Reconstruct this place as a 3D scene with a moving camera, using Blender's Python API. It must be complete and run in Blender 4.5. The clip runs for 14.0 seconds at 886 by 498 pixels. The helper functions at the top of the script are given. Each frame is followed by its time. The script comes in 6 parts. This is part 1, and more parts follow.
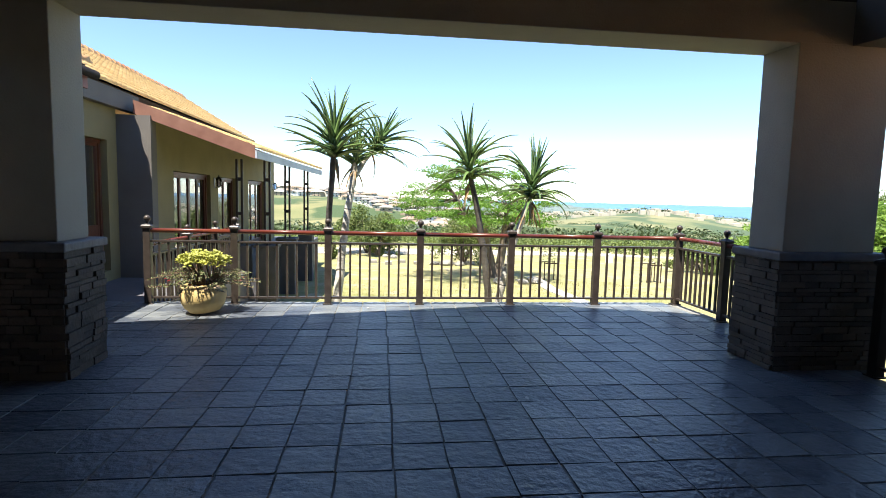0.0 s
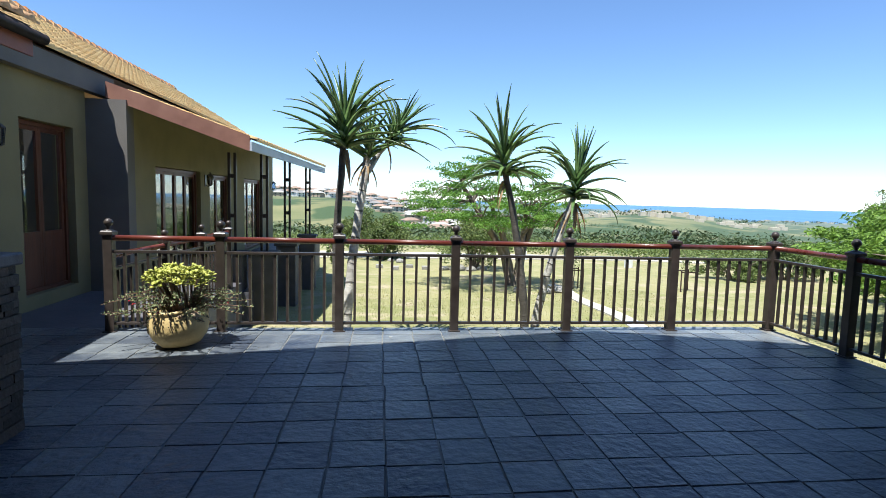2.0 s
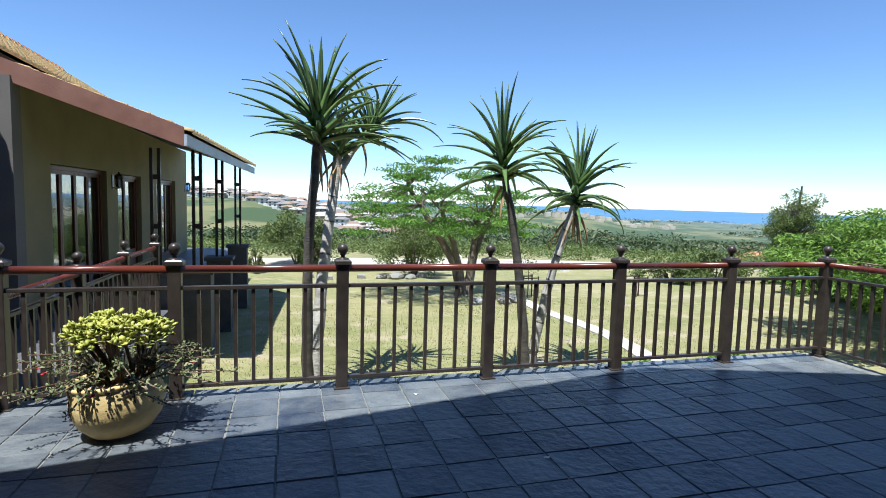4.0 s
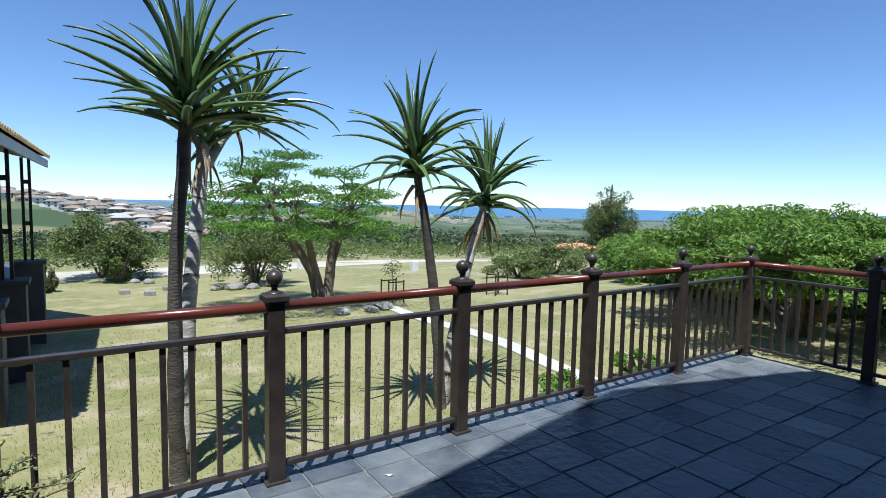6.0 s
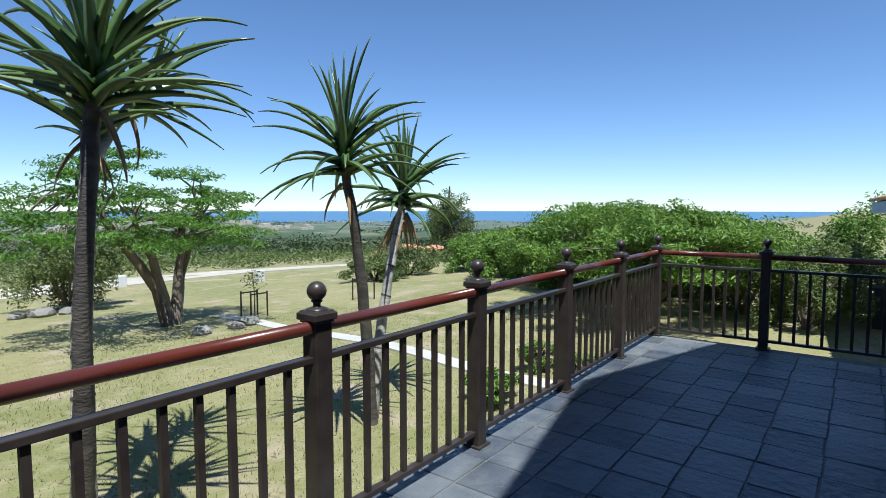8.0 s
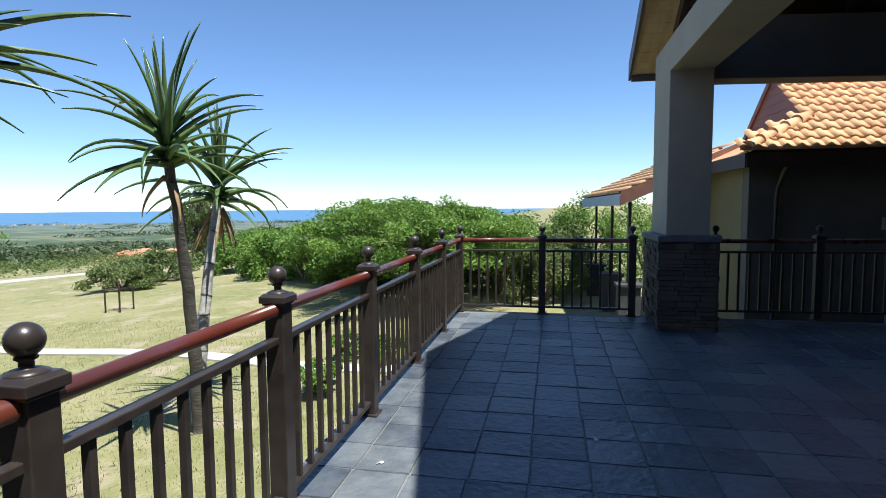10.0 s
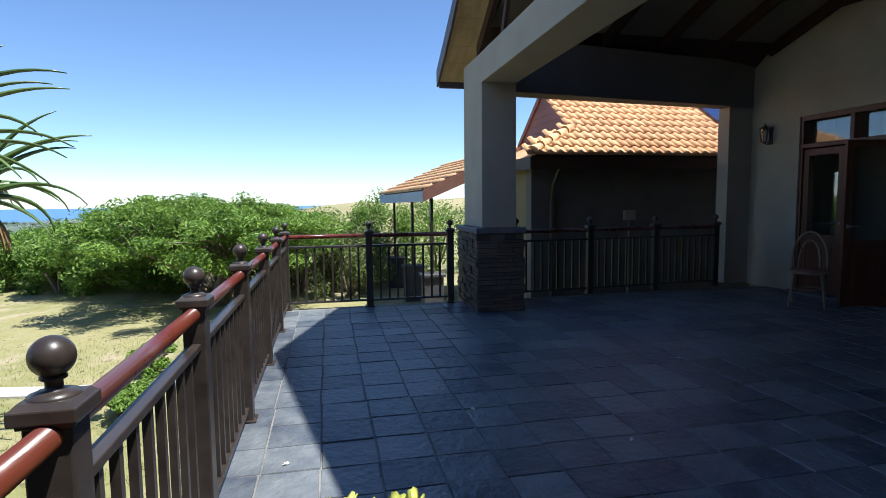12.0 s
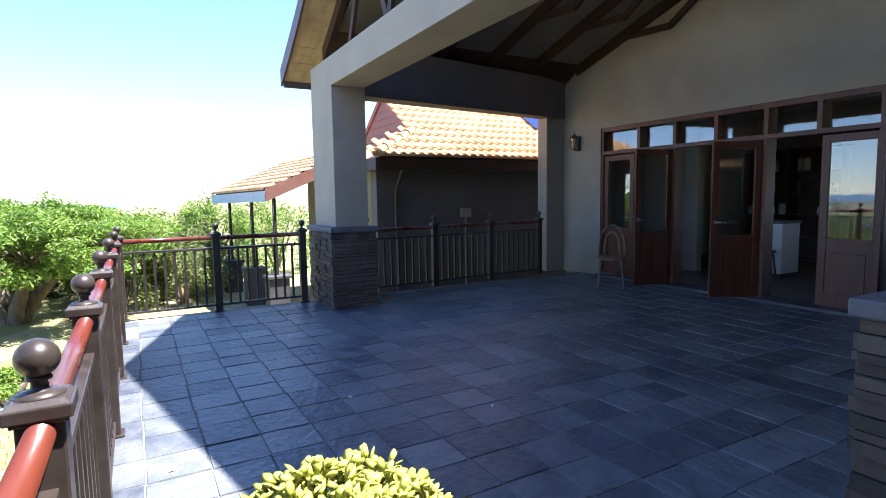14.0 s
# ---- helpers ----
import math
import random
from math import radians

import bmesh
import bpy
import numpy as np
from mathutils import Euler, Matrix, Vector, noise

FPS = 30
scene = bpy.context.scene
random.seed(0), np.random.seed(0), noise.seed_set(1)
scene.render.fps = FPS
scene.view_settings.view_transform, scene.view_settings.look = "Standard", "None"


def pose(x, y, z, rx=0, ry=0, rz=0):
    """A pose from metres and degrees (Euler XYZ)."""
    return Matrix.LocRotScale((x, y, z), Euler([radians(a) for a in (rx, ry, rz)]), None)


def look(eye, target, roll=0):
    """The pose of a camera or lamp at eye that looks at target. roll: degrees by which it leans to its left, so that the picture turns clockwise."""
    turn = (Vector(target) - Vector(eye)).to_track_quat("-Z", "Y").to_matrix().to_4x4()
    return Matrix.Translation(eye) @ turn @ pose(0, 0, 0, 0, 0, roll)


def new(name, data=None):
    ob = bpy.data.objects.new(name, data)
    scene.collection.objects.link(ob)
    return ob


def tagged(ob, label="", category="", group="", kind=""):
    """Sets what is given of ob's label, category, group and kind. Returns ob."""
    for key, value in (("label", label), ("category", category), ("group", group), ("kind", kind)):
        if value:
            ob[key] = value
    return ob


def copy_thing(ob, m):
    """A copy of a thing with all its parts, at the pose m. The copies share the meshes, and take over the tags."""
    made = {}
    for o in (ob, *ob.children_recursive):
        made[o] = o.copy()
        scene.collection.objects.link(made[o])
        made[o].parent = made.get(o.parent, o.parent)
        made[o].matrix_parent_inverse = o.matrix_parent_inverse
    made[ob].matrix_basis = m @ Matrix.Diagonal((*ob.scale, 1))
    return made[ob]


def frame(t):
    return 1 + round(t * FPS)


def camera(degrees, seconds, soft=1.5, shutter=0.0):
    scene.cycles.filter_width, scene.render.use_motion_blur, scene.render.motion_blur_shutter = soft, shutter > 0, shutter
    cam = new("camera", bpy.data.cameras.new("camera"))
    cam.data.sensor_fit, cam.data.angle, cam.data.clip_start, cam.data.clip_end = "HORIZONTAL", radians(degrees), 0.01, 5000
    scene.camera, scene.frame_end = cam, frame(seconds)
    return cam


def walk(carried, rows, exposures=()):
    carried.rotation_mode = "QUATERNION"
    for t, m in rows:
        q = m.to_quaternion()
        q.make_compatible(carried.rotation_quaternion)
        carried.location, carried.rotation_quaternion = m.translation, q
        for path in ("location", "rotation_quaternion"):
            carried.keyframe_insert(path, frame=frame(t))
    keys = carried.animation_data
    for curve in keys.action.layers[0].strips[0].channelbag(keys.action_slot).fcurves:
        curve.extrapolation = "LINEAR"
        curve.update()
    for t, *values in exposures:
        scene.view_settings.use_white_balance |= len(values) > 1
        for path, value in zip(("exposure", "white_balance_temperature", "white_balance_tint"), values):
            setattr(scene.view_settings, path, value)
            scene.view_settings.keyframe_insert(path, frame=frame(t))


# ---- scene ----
cam = camera(78.1, 14.0, 0.9)
# seconds, eye, target, roll
PATH = [
    (0, (-0.068, -0.105, 1.438), (0.163, 1.872, 1.244), 1.4),
    (0.5, (-0.043, 0.22, 1.473), (0.18, 2.198, 1.277), 1.4),
    (1, (-0.079, 0.628, 1.411), (0.145, 2.606, 1.218), 1.5),
    (1.5, (-0.17, 1.031, 1.377), (0.054, 3.01, 1.188), 1.4),
    (2, (-0.333, 1.419, 1.402), (-0.099, 3.396, 1.212), 1.5),
    (4.5, (-1.271, 3.225, 1.465), (-0.577, 5.093, 1.287), 1.4),
    (5, (-1.353, 3.573, 1.474), (-0.504, 5.375, 1.293), 1.2),
    (5.5, (-1.461, 3.924, 1.48), (-0.46, 5.647, 1.307), 1.3),
    (6, (-1.579, 4.267, 1.474), (-0.453, 5.911, 1.304), 1.2),
    (6.5, (-1.666, 4.556, 1.442), (-0.418, 6.11, 1.279), 0.9),
    (7, (-1.786, 4.858, 1.435), (-0.424, 6.314, 1.277), 0.5),
    (9.5, (-2.791, 5.667, 1.371), (-0.9, 6.302, 1.22), -0.3),
    (10, (-2.89, 5.865, 1.367), (-0.935, 6.255, 1.209), -0.4),
    (10.5, (-2.946, 6.098, 1.364), (-0.963, 6.294, 1.2), -0.5),
    (11, (-3.012, 6.284, 1.37), (-1.019, 6.29, 1.2), -0.4),
    (11.5, (-3.05, 6.4, 1.367), (-1.07, 6.18, 1.194), -0.4),
    (12, (-3.056, 6.501, 1.364), (-1.106, 6.089, 1.188), -0.6),
    (12.5, (-3.102, 6.613, 1.364), (-1.203, 6.013, 1.182), -0.6),
    (13, (-3.133, 6.747, 1.371), (-1.298, 5.974, 1.187), -0.7),
    (13.5, (-3.163, 6.83, 1.383), (-1.38, 5.943, 1.193), -0.8),
    (14, (-3.253, 6.837, 1.389), (-1.517, 5.862, 1.199), -0.9),
]

EXPOSURES = [(0.0, 1.57, 6600, 10), (0.6, 1.37, 6300, 10), (1.2, 1.11, 6000, 8), (2.0, 0.99, 5900, 8), (4.5, 0.73, 5650, 8), (5.6, 0.55, 5580, 8), (7.0, 0.29, 5500, 8), (9.5, 0.67, 5800, 8), (11.5, 0.73, 5850, 10), (12.5, 1.11, 5950, 11), (13.2, 1.63, 6050, 14), (14.0, 2.19, 6000, 18)]
walk(cam, [(t, look(eye, target, roll)) for t, eye, target, roll in PATH], EXPOSURES)

# ---- light ----
SHIFT_X, SHIFT_Y = 0.24, 0.33          # how far a shadow falls for each metre of height
sun_dir = Vector((SHIFT_X, SHIFT_Y, -1)).normalized()
sun_elev = math.asin(-sun_dir.z)
sun_data = bpy.data.lights.new("sun", "SUN")
sun_data.energy, sun_data.angle, sun_data.color = 5.0, radians(0.5), (1.0, 0.945, 0.83)
sun = new("sun", sun_data)
sun.matrix_world = look((0, 0, 40), Vector((0, 0, 40)) + sun_dir)
world = bpy.data.worlds.new("world")
scene.world = world
world.use_nodes = True
wn = world.node_tree
sky = wn.nodes.new("ShaderNodeTexSky")
sky.sky_type, sky.sun_disc = "NISHITA", False
sky.sun_elevation, sky.sun_rotation = sun_elev, math.atan2(-sun_dir.x, -sun_dir.y)
sky.air_density, sky.dust_density, sky.ozone_density, sky.altitude = 0.8, 0.0, 4.5, 60
bg = next(n for n in wn.nodes if n.type == "BACKGROUND")
bg.inputs["Strength"].default_value = 0.106
wn.links.new(sky.outputs[0], bg.inputs[0])

# ---- mesh helpers ----
def mesh_object(name, bm, material, parent=None, label="", smooth=False):
    me = bpy.data.meshes.new(name)
    bm.to_mesh(me)
    bm.free()
    if smooth:
        me.polygons.foreach_set("use_smooth", [True] * len(me.polygons))
    if material:
        for m in (material if isinstance(material, (list, tuple)) else [material]):
            me.materials.append(m)
    ob = new(name, me)
    if parent:
        ob.parent = parent
    if label:
        ob["label"] = label
    return ob


def part(name, bm, material, parent, label="", smooth=False):
    return mesh_object(name, bm, material, parent, label, smooth)


def empty(name, place=(0, 0, 0), turn=0, label="", category="", group="", kind=""):
    ob = new(name)
    ob.matrix_world = pose(*place, 0, 0, turn)
    ob.empty_display_size = 0.1
    return tagged(ob, label, category, group, kind)


def add_box(bm, lo, hi, bevel=0.0, m=None):
    """A box between two corners, its edges rounded."""
    vs = bmesh.ops.create_cube(bm, size=1)["verts"]
    c = [(a + b) / 2 for a, b in zip(lo, hi)]
    s = [abs(b - a) for a, b in zip(lo, hi)]
    for v in vs:
        v.co = Vector((c[0] + v.co.x * s[0], c[1] + v.co.y * s[1], c[2] + v.co.z * s[2]))
    if bevel:
        es = list({e for v in vs for e in v.link_edges})
        r = bmesh.ops.bevel(bm, geom=es, offset=bevel, segments=2, affect="EDGES", profile=0.5)
        vs = list({v for f in r["faces"] for v in f.verts} | {v for v in vs if v.is_valid})
    if m is not None:
        bmesh.ops.transform(bm, matrix=m, verts=vs)
    return vs


def box_bm(lo, hi, bevel=0.0):
    bm = bmesh.new()
    add_box(bm, lo, hi, bevel)
    return bm


def add_tube(bm, pts, radii, sides=8, cap=True):
    """A tapered tube along points."""
    rings = []
    up = Vector((0.13, 0.27, 0.95))
    for i, p in enumerate(pts):
        p = Vector(p)
        a, b = Vector(pts[max(i - 1, 0)]), Vector(pts[min(i + 1, len(pts) - 1)])
        d = (b - a).normalized()
        ref = up if abs(d.dot(up)) < 0.97 else Vector((1, 0, 0))
        u = d.cross(ref).normalized()
        w = d.cross(u)
        r = radii[i] if isinstance(radii, (list, tuple)) else radii
        rings.append([bm.verts.new(p + (u * math.cos(k * math.tau / sides) + w * math.sin(k * math.tau / sides)) * r) for k in range(sides)])
    for q, s in zip(rings, rings[1:]):
        for k in range(sides):
            bm.faces.new((q[k], q[(k + 1) % sides], s[(k + 1) % sides], s[k]))
    if cap:
        bm.faces.new(rings[0])
        bm.faces.new(rings[-1][::-1])
    return rings


def add_lathe(bm, profile, centre=(0, 0, 0), sides=24):
    """A turned shape from (radius, height) pairs."""
    cx, cy, cz = centre
    rings = []
    for r, z in profile:
        if r < 1e-5:
            rings.append([bm.verts.new((cx, cy, cz + z))])
        else:
            rings.append([bm.verts.new((cx + r * math.cos(k * math.tau / sides), cy + r * math.sin(k * math.tau / sides), cz + z)) for k in range(sides)])
    for a, b in zip(rings, rings[1:]):
        for k in range(sides):
            j = (k + 1) % sides
            if len(a) == 1 and len(b) > 1:
                bm.faces.new((a[0], b[j], b[k]))
            elif len(b) == 1 and len(a) > 1:
                bm.faces.new((a[k], a[j], b[0]))
            elif len(a) > 1:
                bm.faces.new((a[k], a[j], b[j], b[k]))


def add_prism(bm, poly, axis, lo, hi):
    """A flat polygon pushed along an axis: 'x' takes (y, z) pairs, 'y' (x, z), 'z' (x, y)."""
    def at(p, d):
        return {"x": (d, p[0], p[1]), "y": (p[0], d, p[1]), "z": (p[0], p[1], d)}[axis]
    a = [bm.verts.new(at(p, lo)) for p in poly]
    b = [bm.verts.new(at(p, hi)) for p in poly]
    n = len(poly)
    bm.faces.new(a)
    bm.faces.new(b[::-1])
    for i in range(n):
        bm.faces.new((a[i], b[i], b[(i + 1) % n], a[(i + 1) % n]))
    bmesh.ops.recalc_face_normals(bm, faces=bm.faces[:])


def structure(name, bm, material, label="", category="", smooth=False):
    return tagged(mesh_object(name, bm, material, smooth=smooth), label, category, "", "structure")


# ---- materials ----
def material(name, low, high, scale=6.0, rough=(0.5, 0.8), bump=0.15, bump_scale=40.0, metal=0.0, random_mix=0.0, island_mix=0.0, spec=0.5, coarse=0.35, stretch=(1, 1, 1), trans=0.0):
    """A worn surface: two tones mixed by coarse and fine noise, with fine relief."""
    m = bpy.data.materials.new(name)
    m.use_nodes = True
    nt = m.node_tree
    N, L = nt.nodes, nt.links
    bsdf = N["Principled BSDF"]
    geo = N.new("ShaderNodeNewGeometry")
    mp = N.new("ShaderNodeMapping")
    mp.inputs["Scale"].default_value = stretch
    L.new(geo.outputs["Position"], mp.inputs["Vector"])
    n1, n2, n3 = (N.new("ShaderNodeTexNoise") for _ in range(3))
    for n, s in ((n1, scale), (n2, scale * coarse * 0.4), (n3, bump_scale)):
        n.inputs["Scale"].default_value = s
        n.inputs["Detail"].default_value = 5
        L.new(mp.outputs[0], n.inputs["Vector"])
    add = N.new("ShaderNodeMath")
    add.operation = "ADD"
    L.new(n1.outputs[0], add.inputs[0])
    L.new(n2.outputs[0], add.inputs[1])
    fac = N.new("ShaderNodeMapRange")
    fac.inputs[1].default_value, fac.inputs[2].default_value = 0.7, 1.3
    L.new(add.outputs[0], fac.inputs[0])
    value = fac.outputs[0]
    if random_mix or island_mix:
        src = N.new("ShaderNodeObjectInfo").outputs["Random"] if random_mix else geo.outputs["Random Per Island"]
        mx = N.new("ShaderNodeMix")
        mx.inputs[0].default_value = random_mix or island_mix
        L.new(value, mx.inputs[2])
        L.new(src, mx.inputs[3])
        value = mx.outputs[0]
    ramp = N.new("ShaderNodeMix")
    ramp.data_type = "RGBA"
    ramp.inputs[6].default_value, ramp.inputs[7].default_value = (*low, 1), (*high, 1)
    L.new(value, ramp.inputs[0])
    L.new(ramp.outputs[2], bsdf.inputs["Base Color"])
    rr = N.new("ShaderNodeMapRange")
    rr.inputs[3].default_value, rr.inputs[4].default_value = rough
    L.new(n1.outputs[0], rr.inputs[0])
    L.new(rr.outputs[0], bsdf.inputs["Roughness"])
    bsdf.inputs["Metallic"].default_value = metal
    bsdf.inputs["Specular IOR Level"].default_value = spec
    if trans:
        bsdf.inputs["Subsurface Weight"].default_value = 0
        tr = N.new("ShaderNodeBsdfTranslucent")
        L.new(ramp.outputs[2], tr.inputs["Color"])
        ms = N.new("ShaderNodeMixShader")
        ms.inputs[0].default_value = trans
        L.new(bsdf.outputs[0], ms.inputs[1])
        L.new(tr.outputs[0], ms.inputs[2])
        L.new(ms.outputs[0], N["Material Output"].inputs["Surface"])
    if bump:
        bp = N.new("ShaderNodeBump")
        bp.inputs["Strength"].default_value = bump
        bp.inputs["Distance"].default_value = 0.02
        L.new(n3.outputs[0], bp.inputs["Height"])
        L.new(bp.outputs[0], bsdf.inputs["Normal"])
    return m


def glass_material(name, tint):
    m = bpy.data.materials.new(name)
    m.use_nodes = True
    b = m.node_tree.nodes["Principled BSDF"]
    b.inputs["Base Color"].default_value = (*tint, 1)
    b.inputs["Roughness"].default_value = 0.02
    b.inputs["Transmission Weight"].default_value = 1.0
    b.inputs["IOR"].default_value = 1.75
    return m


M_SLATE = material("slate", (0.021, 0.031, 0.058), (0.225, 0.240, 0.246), 5, (0.20, 0.52), 0.8, 16, random_mix=0.45)
M_SLATE_REST = material("slate_rest", (0.021, 0.031, 0.058), (0.225, 0.240, 0.246), 5, (0.20, 0.52), 0.8, 16, island_mix=0.45)
M_GROUT = material("grout", (0.13, 0.13, 0.12), (0.24, 0.235, 0.22), 20, (0.8, 0.95))
M_PLASTER = material("plaster", (0.31, 0.275, 0.22), (0.40, 0.36, 0.29), 2, (0.75, 0.95), 0.2, 60)
M_PLASTER_OLIVE = material("plaster_olive", (0.19, 0.16, 0.08), (0.26, 0.22, 0.115), 2, (0.75, 0.95), 0.2, 60)
# darker plaster for faces turned from the sun: shade put into the colour
M_PLASTER_SHADED = material("plaster_shaded", (0.12, 0.108, 0.098), (0.17, 0.155, 0.14), 2, (0.75, 0.95), 0.2, 60)
M_STONE = material("ledge_stone", (0.028, 0.022, 0.018), (0.15, 0.11, 0.08), 9, (0.6, 0.9), 0.5, 30, random_mix=0.6)
M_STONE_REST = material("ledge_stone_rest", (0.028, 0.022, 0.018), (0.15, 0.11, 0.08), 9, (0.6, 0.9), 0.5, 30, island_mix=0.6)
M_CAP = material("slate_cap", (0.07, 0.07, 0.085), (0.16, 0.15, 0.16), 8, (0.4, 0.7), 0.3, 25)
M_METAL = material("brown_painted_steel", (0.028, 0.021, 0.018), (0.060, 0.047, 0.040), 12, (0.26, 0.46), 0.03, 90)
M_RAIL = material("varnished_handrail", (0.080, 0.016, 0.010), (0.155, 0.038, 0.021), 10, (0.18, 0.4), 0.06, 60, stretch=(0.2, 1, 1))
M_WOOD = material("dark_red_timber", (0.07, 0.020, 0.010), (0.16, 0.055, 0.028), 14, (0.3, 0.55), 0.12, 60, stretch=(1, 1, 0.12))
M_RAFTER = material("dark_brown_rafter", (0.030, 0.015, 0.010), (0.062, 0.032, 0.020), 12, (0.5, 0.75), 0.15, 50)
M_CEILING = material("ceiling_board", (0.19, 0.17, 0.145), (0.26, 0.235, 0.20), 2.5, (0.75, 0.9), 0.1, 30)
M_SOFFIT = material("pale_soffit_board", (0.34, 0.24, 0.12), (0.58, 0.45, 0.27), 5, (0.55, 0.8), 0.2, 40, stretch=(0.3, 2, 1))
M_FASCIA = material("brown_fascia", (0.20, 0.062, 0.038), (0.30, 0.105, 0.068), 6, (0.45, 0.7), 0.1, 40)
M_FASCIA_SALMON = material("salmon_fascia", (0.19, 0.082, 0.054), (0.28, 0.135, 0.092), 5, (0.5, 0.75), 0.1, 40)
M_FASCIA_BLUE = material("pale_blue_fascia", (0.36, 0.41, 0.48), (0.48, 0.53, 0.60), 4, (0.5, 0.75), 0.1, 40)
M_TILE = material("terracotta_tile", (0.50, 0.235, 0.10), (0.80, 0.51, 0.265), 7, (0.6, 0.85), 0.25, 40, island_mix=0.5)
# brighter, yellower copy of the clay tile: strong sun put into the colour
M_TILE_SUNLIT = material("sunlit_clay_tile", (0.70, 0.39, 0.13), (0.92, 0.66, 0.30), 7, (0.6, 0.85), 0.25, 40, island_mix=0.4)
M_TILE_PART = material("terracotta_tile_part", (0.50, 0.235, 0.10), (0.80, 0.51, 0.265), 7, (0.6, 0.85), 0.25, 40, random_mix=0.5)
M_GLASS = glass_material("window_glass", (0.85, 0.9, 0.9))

# ---- the ground and the distance ----
def smooth01(a, b, v):
    t = min(1.0, max(0.0, (v - a) / (b - a)))
    return t * t * (3 - 2 * t)


def height(x, y):
    r = math.hypot(x, y)
    b = math.degrees(math.atan2(x, y))
    z = -0.92 - 0.6 * smooth01(9, 27, y)
    z += -12.0 * min(1.0, max(0.0, (r - 30) / 165)) - 9.0 * smooth01(200, 600, r) - 4.0 * smooth01(600, 1100, r)
    rough = smooth01(60, 250, r)
    z += rough * 5.0 * noise.noise((x / 140, y / 140, 3.1)) + rough * 1.8 * noise.noise((x / 45, y / 45, 9.7))
    left = smooth01(16, -6, b) * (b > -150)
    z += left * 19.8 * smooth01(90, 430, r) * smooth01(1200, 480, r)
    right = smooth01(74, 92, b) * smooth01(175, 150, b)
    z += right * 15.5 * smooth01(70, 260, r)
    mid = math.exp(-((b - 27) / 11) ** 2) * smooth01(260, 560, r) * smooth01(1100, 620, r)
    z += mid * 11.0
    coast = 1180 + 1700 * smooth01(32, 16, b)
    z += -30.0 * smooth01(coast, coast + 120, r)
    near = smooth01(60, 20, r)
    z += near * 0.05 * noise.noise((x / 2.5, y / 2.5, 0.3))
    return z


def build_ground():
    bm = bmesh.new()
    radii = [0.0, 1.5, 3, 4.5, 6, 7.5, 9, 10.5, 12, 14, 16, 18, 20, 22, 24, 26, 28, 30, 33, 36, 40, 45, 50, 57, 65, 75, 87, 100, 115, 130, 150, 170, 190, 215, 240, 270, 300, 340, 380, 430, 480, 540, 610, 690, 780, 880, 1000, 1060, 1120, 1180, 1240, 1310, 1450, 1750, 2100, 2500, 2900, 3200]
    n = 220
    rings = []
    for r in radii:
        if r == 0:
            rings.append([bm.verts.new((0, 0, height(0, 0)))])
            continue
        ring = []
        for k in range(n):
            a = k * math.tau / n
            x, y = r * math.sin(a), r * math.cos(a)
            z = height(x, y) if r < 3100 else -45
            ring.append(bm.verts.new((x, y, z)))
        rings.append(ring)
    for a, b in zip(rings, rings[1:]):
        for k in range(n):
            j = (k + 1) % n
            if len(a) == 1:
                bm.faces.new((a[0], b[j], b[k]))
            else:
                bm.faces.new((a[k], a[j], b[j], b[k]))
    bmesh.ops.recalc_face_normals(bm, faces=bm.faces[:])
    return structure("ground", bm, M_GROUND, "sunlit lawn running into dry grass hills, haze painted in", "ground", True)


